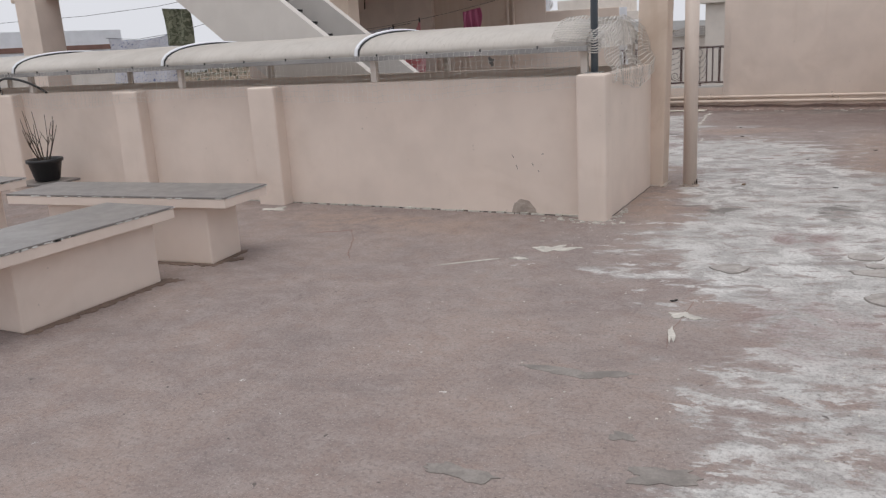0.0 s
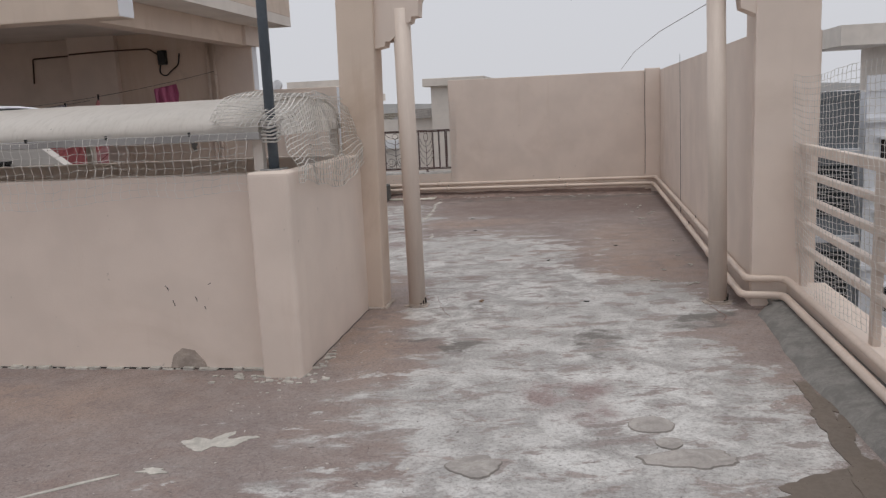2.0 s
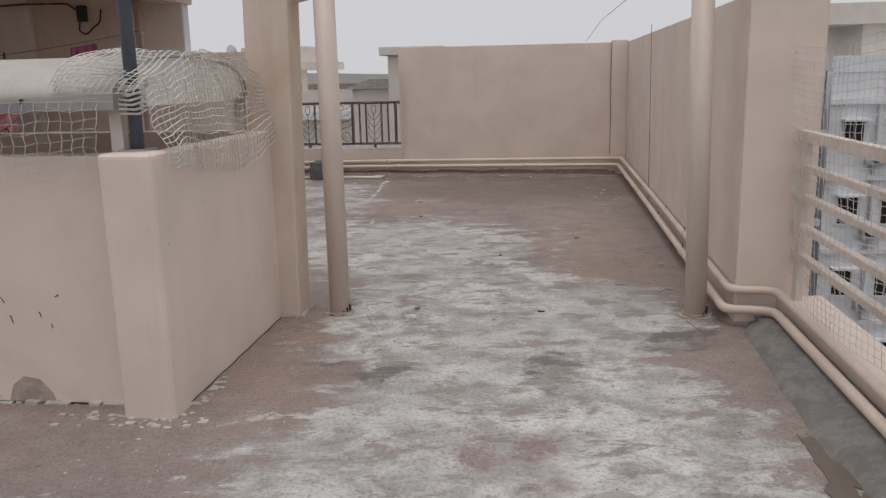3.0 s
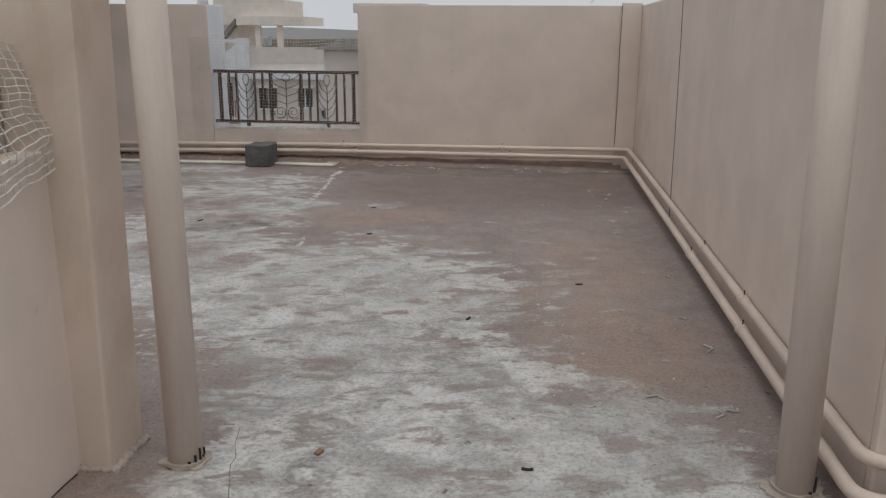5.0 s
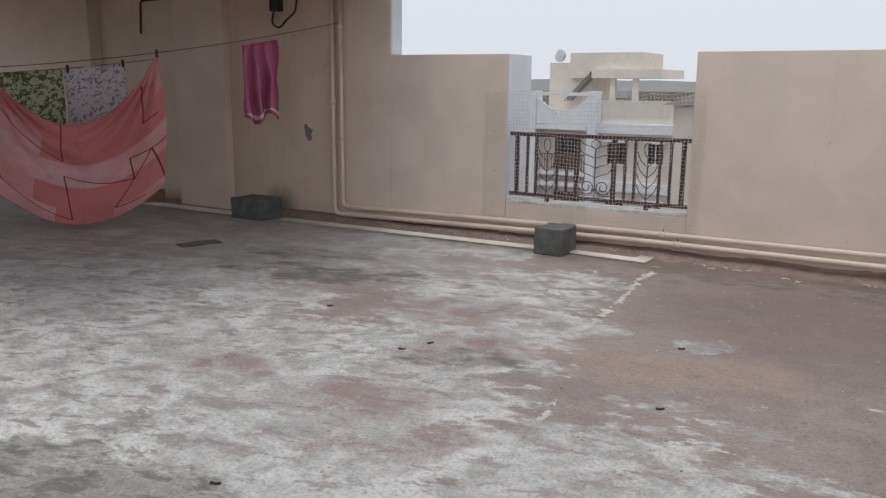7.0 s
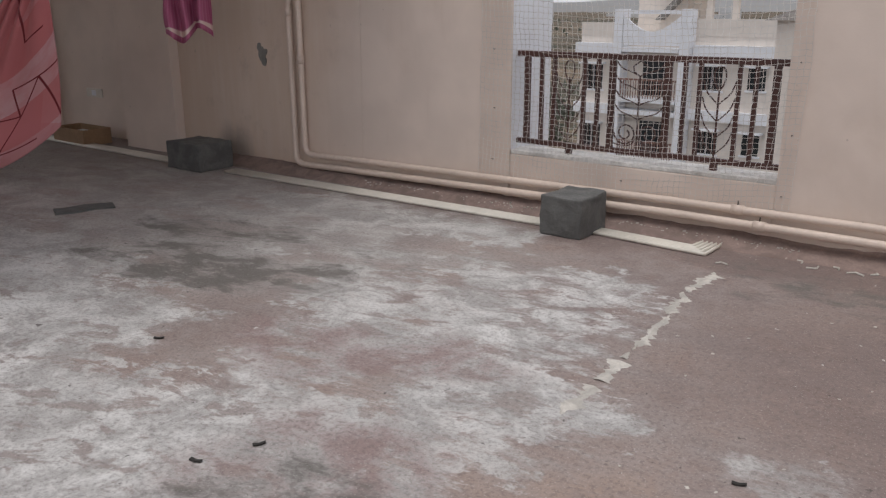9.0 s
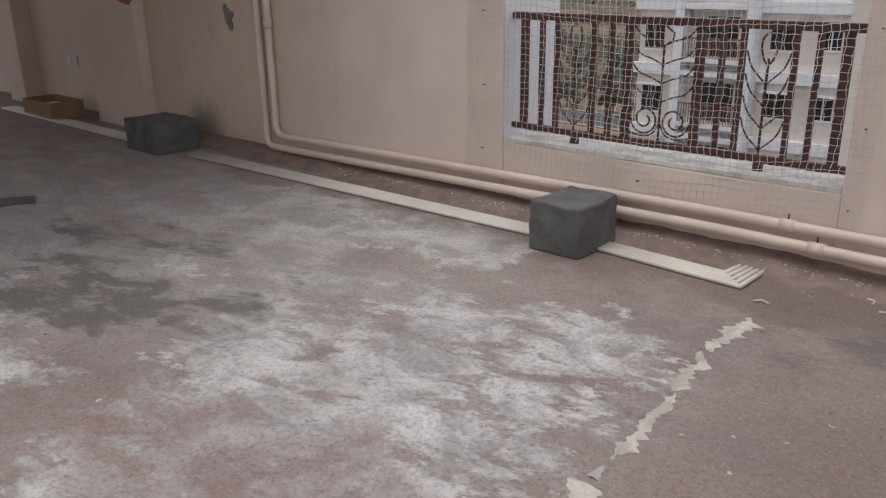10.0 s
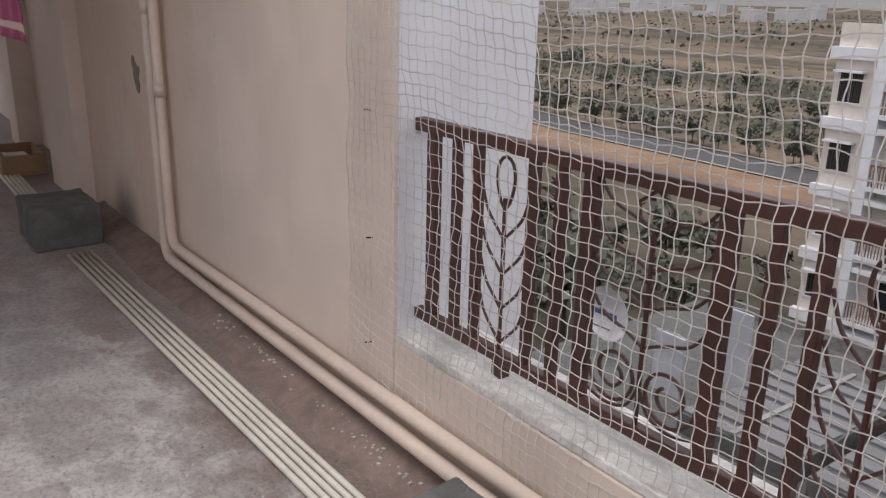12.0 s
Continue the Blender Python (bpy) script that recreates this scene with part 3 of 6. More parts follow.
def cloth_sheet(name, shape, nu, nv, material, thick=0.004):
    """A hanging cloth with UVs in metres of the flat cloth: shape(u, v) gives place, and its second value the UV."""
    bm = bmesh.new()
    uv = bm.loops.layers.uv.new("uv")
    grid, flat = [], {}
    for j in range(nv + 1):
        row = []
        for i in range(nu + 1):
            p, q = shape(i / nu, j / nv)
            v = bm.verts.new(p)
            flat[v] = q
            row.append(v)
        grid.append(row)
    for j in range(nv):
        for i in range(nu):
            f = bm.faces.new((grid[j][i], grid[j][i + 1], grid[j + 1][i + 1], grid[j + 1][i]))
            for lo in f.loops:
                lo[uv].uv = flat[lo.vert]
    ob = new(name, finish(name, bm, material, True))
    s = ob.modifiers.new("cloth_thickness", "SOLIDIFY")
    s.thickness = thick
    return ob


# ---- terrace structure ----
LEFT, RIGHT, BACK, FAR = -15.0, 1.45, -7.0, 15.9
bm = bmesh.new()
for x0, x1, y0, y1 in ((LEFT, RIGHT, BACK, 6.72), (-2.0, RIGHT, 6.72, 8.3), (LEFT, RIGHT, 8.3, 16.4)):
    box(bm, x0, x1, y0, y1, -0.25, 0.0)
solid("floor", bm, M_FLOOR, "worn red cement terrace floor with chalky patches", "floor", kind="structure")

WALL_Y, TOP = 15.70, 1.925
# far parapet, right of the railed gap, and left of it up to the tall house wall
solid("wall_far_right", boxm(-2.40, 1.4, WALL_Y, 15.92, -0.25, TOP, bevel=0.008), M_WALL, "peach plastered parapet wall beside the railing", "wall", kind="structure")
solid("wall_far_left", boxm(-5.75, -4.30, WALL_Y, 15.92, -0.25, TOP, bevel=0.008), M_WALL, "peach plastered parapet wall with two pipes at its foot", "wall", kind="structure")
solid("wall_far_fin", boxm(-4.42, -4.298, 15.922, 16.27, -0.25, TOP, bevel=0.006), M_WHITE, "white painted fin wall outside the railing", "wall", kind="structure")
solid("wall_far_jamb", boxm(-4.299, -4.294, 15.715, 15.92, 0.42, TOP - 0.01), M_WHITE, "white painted reveal of the railed gap", "wall", kind="structure")
bm = boxm(-4.294, -2.40, WALL_Y, 15.92, -0.25, 0.395, bevel=0.006)
solid("wall_far_sill", bm, M_WALL, "low peach wall under the railing", "wall", kind="structure")
bm = boxm(-4.292, -2.404, 15.704, 15.96, 0.396, 0.425, bevel=0.006)
roughen(bm, 0.006, 9, 6)
solid("sill", bm, M_SILL, "crumbly whitewashed sill under the railing", "sill", kind="structure")
bm = bmesh.new()
rows = []
for k in range(131):
    x = -8.0 + 8.85 * k / 130
    e = 15.50 + 0.035 * noise.noise((x * 1.3, 0, 4)) + 0.02 * noise.noise((x * 6, 0, 1))
    t = 0.045 + 0.02 * noise.noise((x * 2.1, 3, 0)) + 0.012 * noise.noise((x * 11, 5, 0))
    rows.append([bm.verts.new(p) for p in ((x, e, -0.003), (x, e + 0.03, 0.012), (x, 15.62, t), (x, 15.70, t + 0.03))])
for r0, r1 in zip(rows, rows[1:]):
    for k in range(3):
        bm.faces.new((r0[k], r0[k + 1], r1[k + 1], r1[k]))
solid("baseboard_far", bm, M_FILLET, "broken reddish-grey cement fillet at the wall foot", "skirting", kind="structure", smooth=True)
bm = bmesh.new()
rp = random.Random(12)
for k in range(170):
    x = rp.uniform(-5.7, -2.2)
    t = 0.045 + 0.02 * noise.noise((x * 2.1, 3, 0)) + 0.012 * noise.noise((x * 11, 5, 0))
    y = 15.62 - abs(rp.gauss(0, 0.025))
    z = t - (15.62 - y) * t / 0.11
    s = rp.uniform(0.0015, 0.006)
    box(bm, x - s * rp.uniform(0.7, 2.2), x + s, y - s, y + s, z - 0.004, z + s * 0.6)
roughen(bm, 0.003, 40)
solid("plaster_crumbs", bm, M_LIME, "pale plaster splashes along the pipes' foot", "crumbs", kind="stuff")
# corner strip and right-hand wall, which opens slightly outwards
bm = bmesh.new()
prism(bm, [(0.915, 8.25), (1.36, 8.25), (1.36, 15.70), (1.0, 15.70)], "z", -0.25, TOP)
solid("wall_right", bm, M_WALL, "peach plastered parapet wall with a vertical joint", "wall", kind="structure")
solid("trim_corner", boxm(0.76, 0.999, 15.64, 15.70, 0.0, TOP + 0.03, bevel=0.01), M_WALL, "narrow plaster strip in the wall corner", "trim", kind="structure")
bm = bmesh.new()
tube(bm, [(0.765, 15.642, 0.3), (0.768, 15.64, 0.9), (0.76, 15.64, 1.4), (0.765, 15.64, TOP)], 0.004, 6)
solid("trim_corner_crack", bm, M_DIRT, "dark crack beside the corner strip", "crack", kind="structure")
bm = bmesh.new()
tube(bm, [(0.9635, 12.68, 0.02), (0.9642, 12.73, 0.8), (0.9650, 12.80, 1.5), (0.9655, 12.86, 2.02)], 0.0028, 6)
solid("trim_joint", bm, M_DIRT, "dark vertical joint in the parapet wall", "joint", kind="structure")
solid("pillar_right", boxm(0.917, 1.34, 8.20, 8.249, -0.2, 3.5, bevel=0.012), M_WALL, "peach plastered pillar face at the end of the wall", "pillar", kind="structure")
solid("pillar_right_core", boxm(0.93, 1.34, 8.25, 8.60, TOP, 3.5, bevel=0.01), M_WALL, "tall peach plastered pillar above the wall", "pillar", kind="structure")

# light well with its parapets
def panel_wall(name, outline_top, label):
    return solid(name, outline_top, M_WALL, label, "wall", kind="structure")


panel_wall("wall_well_front", boxm(LEFT, -2.05, 6.70, 6.84, -0.25, 1.195, bevel=0.01), "low peach plastered wall round the roofed light well")
panel_wall("wall_well_side", boxm(-2.05, -1.93, 6.62, 8.20, -0.25, 1.20, bevel=0.01), "short peach plastered side wall of the light well")
panel_wall("wall_well_back", boxm(LEFT, -1.95, 8.20, 8.32, -0.25, 1.20, bevel=0.01), "low peach plastered back wall of the light well")
solid("well_bottom", boxm(LEFT, -2.05, 6.8, 8.2, -3.2, -3.0), M_MORTAR, "dim cement bottom of the light well", "floor", kind="structure")
for i, (x0, x1) in enumerate(((-2.165, -1.915), (-5.60, -5.27), (-7.52, -7.15), (-9.62, -9.25), (-12.1, -11.75))):
    bm = boxm(x0, x1, 6.55, 6.74, -0.25, 1.215 if i == 0 else 1.19, bevel=0.028, segments=3)
    roughen(bm, 0.004, 3, 2)
    panel_wall(f"pillar_well_{i + 1}", bm, "peach plastered pier on the low wall")
bm = bmesh.new()
for k in range(130):
    x = -9.0 + 6.8 * k / 129 + random.uniform(-0.03, 0.03)
    s = random.uniform(0.006, 0.022)
    box(bm, x - s * 1.6, x + s * 1.6, 6.69 - s * 1.2, 6.706, -0.004, s * random.uniform(0.4, 0.9))
for k in range(70):
    a, d = random.uniform(0, 6.3), random.uniform(0.12, 0.32) if k < 55 else random.uniform(0.1, 0.6)
    x, y, s = -2.04 + d * math.cos(a), 6.60 - abs(d * math.sin(a)) * 0.55, random.uniform(0.004, 0.014)
    if k % 3 == 0:
        x, y = -1.90 + random.uniform(0.0, 0.05), random.uniform(6.6, 7.1)
    box(bm, x - s * 1.4, x + s * 1.4, y - s, y + s, -0.004, s * 0.6)
roughen(bm, 0.006, 40)
tagged(solid("plaster_crumbs", bm, M_LIME, "pale crumbled plaster along the wall foot", "crumbs", kind="stuff"))
bm = bmesh.new()
blob_pts = [(-2.83, 0.0), (-2.80, 0.09), (-2.74, 0.135), (-2.66, 0.12), (-2.60, 0.05), (-2.585, 0.0)]
prism(bm, blob_pts, "y", 6.694, 6.70)
solid("plaster_patch", bm, M_BARE, "bare grey patch where plaster fell off", "patch", kind="structure")
bm = bmesh.new()
for x, z, dx, dz in ((-2.81, 0.53, 0.02, -0.03), (-2.77, 0.44, 0.012, -0.04), (-2.53, 0.535, 0.018, 0.01), (-2.62, 0.46, 0.01, -0.03), (-2.565, 0.40, 0.006, -0.02)):
    tube(bm, [(x, 6.699, z), (x + dx * 0.6, 6.6985, z + dz * 0.4), (x + dx, 6.699, z + dz)], 0.0022, 5)
solid("plaster_chips", bm, M_DIRT, "small dark chips in the wall paint", "chips", kind="stuff")

# gate column, bracket and arch
def leaning(bm, slope):
    """Things built a little out of plumb along x."""
    for v in bm.verts:
        v.co.x += slope * max(0.0, v.co.z)
    return bm



bm = bmesh.new()
box(bm, -2.095, -1.812, 8.165, 8.42, -0.25, 3.4, bevel=0.014)
roughen(bm, 0.004, 2.5, 3)
solid("pillar_gate", leaning(bm, 0.022), M_STAIN_SHADE, "stained peach plastered gate column", "column", kind="structure")
bm = bmesh.new()
arch = [(-1.80, 1.965), (-1.70, 1.985), (-1.69, 2.02), (-1.655, 2.02), (-1.60, 2.07), (-1.56, 2.13), (-1.50, 2.15), (-1.49, 2.185), (-1.43, 2.19)]
crown = [(-0.35 + 1.12 * math.cos(radians(a)), 2.05 + 0.93 * math.sin(radians(a))) for a in range(165, 14, -10)]
arch += crown + [(0.74, 2.19), (0.80, 2.18), (0.81, 2.10), (0.915, 2.05)]
top = [(-1.80, 2.36), (-1.62, 2.345)] + [(-0.35 + 1.20 * math.cos(radians(a)), 2.16 + 1.06 * math.sin(radians(a))) for a in range(165, 14, -10)] + [(0.915, 2.36)]
ax = [p[0] + 0.0004 * i for i, p in enumerate(arch)]
prev = None
for x in sorted(set(ax + [-1.80 + 2.715 * k / 90 for k in range(91)])):
    lo, hi = float(np.interp(x, ax, [p[1] for p in arch])), float(np.interp(x, [p[0] for p in top], [p[1] for p in top]))
    row = [bm.verts.new((x, y, z)) for y, z in ((8.21, lo), (8.38, lo), (8.38, hi), (8.21, hi))]
    if prev:
        for k in range(4):
            bm.faces.new((prev[k], prev[(k + 1) % 4], row[(k + 1) % 4], row[k]))
    else:
        bm.faces.new(row)
    prev = row
bm.faces.new(prev)
bmesh.ops.recalc_face_normals(bm, faces=bm.faces)
solid("arch_gate", bm, M_WALL, "peach plastered gate arch with stepped brackets", "arch", kind="structure")

bm = bmesh.new()
for k in range(26):
    u = k / 25
    x, y = (-2.06 + 0.5 * u, 8.155) if u < 0.5 else (-1.80, 8.155 + 0.5 * (u - 0.5))
    s = 0.016 + 0.012 * noise.noise((k * 1.7, 2.0, 0.0))
    bmesh.ops.create_icosphere(bm, subdivisions=1, radius=1.0, matrix=Matrix.LocRotScale((x, y, 0.004), None, (s * 1.6, s * 1.3, s * 1.1)))
roughen(bm, 0.008, 14)
bmesh.ops.triangulate(bm, faces=[f for f in bm.faces if len(f.verts) > 4])
solid("column_footing", bm, M_BARE, "lumpy tan cement at the gate column's foot", "footing", kind="structure")
lan = thing("hanging_bell", (-0.33, 8.29, 2.23), "small dark metal bell hanging from the gate arch", "bell")
bm = bmesh.new()
prof = [(0.006, 2.235), (0.022, 2.255), (0.034, 2.30), (0.040, 2.36), (0.028, 2.41), (0.010, 2.44)]
rings = [[bm.verts.new((-0.33 + r * math.cos(a), 8.29 + r * math.sin(a), z)) for a in [math.pi * k / 6 for k in range(12)]] for r, z in prof]
for a, b in zip(rings, rings[1:]):
    for k in range(12):
        bm.faces.new((a[k], a[(k + 1) % 12], b[(k + 1) % 12], b[k]))
bm.faces.new(rings[0])
bm.faces.new(rings[-1])
part("bell_body", bm, M_BLACKBOX, lan, "", True)
part("bell_cord", tubem([(-0.33, 8.29, 2.43), (-0.33, 8.29, 3.0)], 0.004, 6), M_WIRE, lan)


def gate_pole(x, y, lean, label):
    p = thing("gate_pole", (x, y, 0), label, "pole", "gate poles")
    part("shaft", tubem([(x, y, 0.0), (x + 1.1 * lean, y, 1.1), (x + 2.25 * lean, y, 2.25)], 0.066, 20), M_POST, p, "", True)
    bm = bmesh.new()
    blob(bm, x, y, 0.088, 0.082, -0.002, 0.008, x * 3, 0.4)
    blob(bm, x, y, 0.075, 0.073, 0.008, 0.022, x * 5, 0.15)
    part("footing", bm, M_BARE, p, "smeared tan cement footing")
    bm = bmesh.new()
    for k in range(5):
        a = 0.6 + k * 0.35
        box(bm, x + 0.067 * math.sin(a) - 0.006, x + 0.067 * math.sin(a) + 0.006, y - 0.067 * math.cos(a) - 0.002, y - 0.067 * math.cos(a) + 0.002, 0.02, 0.03 + 0.02 * (k % 3))
    part("rust_spots", bm, M_DIRT, p, "dark rust at the pole's foot")
    return p


gate_pole(-1.562, 8.262, -0.004, "round peach painted gate pole on a cement footing")
gate_pole(0.708, 8.31, -0.018, "round peach painted gate pole beside the wall pipes")

# barrel roof over the light well
roof = thing("barrel_roof", (-8, 7.43, 1.2), "long milky plastic barrel roof over the light well", "roof")
Y0, Y1, EAVE, CREST = 6.60, 8.27, 1.430, 1.645
def vault(t):
    a = radians(180 - 180 * t)
    return (Y0 + Y1) / 2 + (Y1 - Y0) / 2 * math.cos(a), EAVE + (CREST - EAVE) * math.sin(a) ** 0.8
bm = bmesh.new()
XS = [LEFT] + [-12 + 0.4 * k for k in range(25)] + [-2.09]
rows = []
for x in XS:
    rows.append([bm.verts.new((x, vault(k / 16)[0], vault(k / 16)[1] + 0.004 * math.sin(x * 5 + k))) for k in range(17)])
for a, b in zip(rows, rows[1:]):
    for k in range(16):
        bm.faces.new((a[k], a[k + 1], b[k + 1], b[k]))
sheet = part("roof_sheet", bm, M_SHEET, roof, "", True)
so = sheet.modifiers.new("sheet_thickness", "SOLIDIFY")
so.thickness = 0.008
for x in (-9.19, -6.74, -4.29, -11.64):
    bm = bmesh.new()
    tube(bm, [(x, vault(k / 16)[0], vault(k / 16)[1] + 0.010) for k in range(17)], 0.020, 6)
    rib = part("cover_strip", bm, M_WHITE, roof, "white cover strip with a dark edge")
    bm = bmesh.new()
    tube(bm, [(x + 0.026, vault(k / 16)[0], vault(k / 16)[1] + 0.006) for k in range(17)], 0.009, 5)
    part("strip_seal", bm, M_DARKSTRIP, rib)
part("eave_strip", boxm(LEFT, -2.08, Y0 - 0.012, Y0 + 0.03, EAVE - 0.035, EAVE + 0.008, bevel=0.004), M_EDGE, roof, "dull zinc edge strip")
part("eave_strip", boxm(LEFT, -2.08, Y1 - 0.03, Y1 + 0.012, EAVE - 0.035, EAVE + 0.008, bevel=0.004), M_EDGE, roof, "dull zinc edge strip")
for k in range(18):
    x = -2.5 - 0.52 * k
    part("bolt", tubem([(x, Y0 - 0.01, EAVE + 0.0), (x, Y0 - 0.012, EAVE + 0.022)], 0.008, 6), M_DARKSTRIP, roof)
for x in (-2.14, -4.18, -6.62, -9.05, -11.6):
    part("roof_bracket", boxm(x - 0.03, x + 0.03, 6.70, 6.75, 1.195, EAVE - 0.03, bevel=0.004), M_CREAM, roof, "cream steel bracket")
    part("roof_bracket", boxm(x - 0.03, x + 0.03, 8.22, 8.27, 1.20, EAVE - 0.03, bevel=0.004), M_CREAM, roof, "cream steel bracket")
bm = bmesh.new()
ends = [(vault(k / 16)[0], vault(k / 16)[1] - 0.012) for k in range(17)]
prism(bm, ends + [(Y1 - 0.02, EAVE - 0.03), (Y0 + 0.02, EAVE - 0.03)], "x", -2.12, -2.105)
bmesh.ops.triangulate(bm, faces=[f for f in bm.faces if len(f.verts) > 4])
part("roof_end", bm, M_GABLE, roof, "white plastic gable")

pole = thing("steel_pole", (-2.055, 6.72, 1.2), "blue-grey painted steel pole on the pier", "pole")
part("shaft", tubem([(-2.055, 6.72, 1.2), (-2.05, 6.72, 3.6)], 0.030, 14), M_BLUEPOLE, pole, "", True)
part("base_plate", boxm(-2.12, -1.99, 6.66, 6.78, 1.212, 1.222, bevel=0.003), M_EDGE, pole)

tagged(new("bird_net", net_sheet(lambda u, v: (-9.5 + 7.35 * u, 6.585 - 0.02 * v - 0.02 * math.sin(9 * u), 1.44 - (0.38 + 0.04 * math.sin(11 * u)) * v), 130, 8, 0.0016, 0.016, 3.0, 2, 0.10)), "off-white cord net hanging below the roof edge", "net")
def end_net(u, v):
    y = 6.67 + 1.63 * u
    bulge = 0.05 * math.sin(math.pi * v) + 0.025 * math.sin(7 * u)
    top_z = vault(min(1, max(0, (y - Y0) / (Y1 - Y0))))[1] + 0.03
    z = top_z + (1.13 - 0.08 * math.sin(math.pi * u) + 0.015 * math.sin(9 * u) - top_z) * v
    x = -2.0 + bulge + 0.10 * (v > 0.5) * (v - 0.5)
    over = min(1.0, max(0.0, (1.32 - z) / 0.1))
    return x + (max(x, -1.897) - x) * over, y, z
tagged(new("bird_net", net_sheet(end_net, 38, 16, 0.0027, 0.024, 7.0, 2, 0.08)), "tangled off-white cord net over the roof's end", "net")
def roof_net(u, v):
    y, z = vault(0.02 + 0.75 * v)
    return -2.42 + 0.42 * u + 0.05 * math.sin(6 * v), y, z + 0.016
tagged(new("bird_net", net_sheet(roof_net, 14, 30, 0.0026, 0.026, 9.0)), "loose cord net lying over the roof's end", "net")
bm = bmesh.new()
for k in range(7):
    a = k * 0.9
    tube(bm, [(-2.06 + 0.05 * math.cos(a + s * 1.1) + 0.02 * k * 0.3, 6.69 + 0.06 * math.sin(a + s * 1.3), 1.40 + 0.02 * k + 0.025 * math.sin(s + k)) for s in range(7)], 0.006, 5)
solid("net_bundle", bm, M_NET, "knotted bundle of spare net round the pole", "net")
bm = bmesh.new()
for k in range(40):
    x = -9.0 + 6.6 * k / 39 + random.uniform(-0.05, 0.05)
    tube(bm, [(x, 6.63, 1.452), (x + random.uniform(-0.01, 0.01), 6.635, 1.452 + random.uniform(0.02, 0.06))], 0.0013, 3)
solid("bird_spikes", bm, M_WIRE, "thin wire spikes along the roof edge", "spikes", kind="stuff")


# ---- pipes ----
def pipe_run(pts, r, label, clips=()):
    p = thing("wall_pipe", Vector(pts[0]), label, "pipe", "peach wall pipes")
    part("tube", tubem(rounded(pts, 0.09), r, 12), M_PIPE, p, "", True)
    for c, ax in clips:
        c = Vector(c)
        d = Vector((0.035, 0, 0)) if ax == "x" else Vector((0, 0.035, 0)) if ax == "y" else Vector((0, 0, 0.035))
        cl = part("coupling", tubem([c - d, c + d], r * 1.22, 12), M_PIPE, p, "", True)
        part("nail", tubem([c + Vector((0, 0, r)), c + Vector((0, 0, r + 0.03))], 0.004, 5), M_DIRT, cl)
    return p


pipe_run([(-6.41, 15.655, 2.9), (-6.41, 15.655, 0.18), (-3.0, 15.664, 0.222), (0.935, 15.60, 0.24), (0.922, 12.0, 0.215), (0.882, 8.18, 0.205), (1.135, 8.13, 0.215), (1.125, 3.0, 0.20), (1.12, -6.9, 0.20)], 0.026,
         "peach painted plastic pipe along the wall foot", [((-2.6, 15.658, 0.224), "x"), ((-0.6, 15.624, 0.233), "x"), ((0.912, 11.0, 0.2125), "y"), ((0.90, 9.9, 0.2095), "y"), ((1.127, 5.9, 0.208), "y"), ((-6.41, 15.655, 1.0), "z"), ((-6.41, 15.655, 2.25), "z")])
pipe_run([(-6.53, 15.655, 2.9), (-6.53, 15.655, 0.085), (-3.0, 15.638, 0.146), (0.885, 15.54, 0.15), (0.878, 12.0, 0.115), (0.835, 8.10, 0.105), (1.105, 8.04, 0.115), (1.075, 3.0, 0.105), (1.07, -6.9, 0.10)], 0.0275,
         "peach painted plastic pipe close to the floor", [((-2.45, 15.624, 0.1466), "x"), ((-0.5, 15.575, 0.1486), "x"), ((0.869, 11.2, 0.113), "y"), ((0.853, 9.7, 0.109), "y"), ((1.085, 4.7, 0.108), "y"), ((-6.53, 15.655, 1.4), "z")])
for i in range(5):
    off = 0.0305 * i
    c = thing("conduit", (-2.7, 15.3, 0), "flat ivory plastic conduit lying on the floor", "conduit", "floor conduits")
    part("tube", tubem(rounded([(-2.64 - off * 0.8, 15.70, 0.0125), (-2.66 - off, 15.30 + off, 0.0125), (-3.42, 15.345 + off * 0.9, 0.0125)], 0.004, 2), 0.0120, 8), M_CONDUIT, c, "", True)
    part("tube", tubem([(-3.72, 15.335 + off * 0.95, 0.0125), (-5.6, 15.29 + off, 0.0125), (-7.05, 15.26 + off, 0.0125)], 0.0120, 8), M_CONDUIT, c, "", True)
    part("tube", tubem([(-7.6, 15.26 + off, 0.0125), (-10.6, 15.30 + off, 0.0125)], 0.0125, 8), M_CONDUIT, c, "", True)


def cement_block(x0, x1, y0, y1, h, label, seed):
    bm = boxm(x0, x1, y0, y1, 0.0, h, bevel=0.014, segments=2)
    bmesh.ops.subdivide_edges(bm, edges=[e for e in bm.edges if e.calc_length() > 0.05], cuts=5, use_grid_fill=True)
    for v in bm.verts:
        if v.co.z > 0.003:
            v.co += noise.noise_vector(v.co * 9 + Vector((seed, 0, 0))) * 0.010 + noise.noise_vector(v.co * 31 + Vector((0, seed, 0))) * 0.004
    return solid("cement_block", bm, M_BLOCK, label, "block", "cement blocks")


cement_block(-3.715, -3.415, 15.155, 15.53, 0.262, "dark grey cement block on the conduits by the wall", 1)
b2 = cement_block(-7.70, -7.22, 15.12, 15.50, 0.25, "blackened cement block beside the house wall", 5)

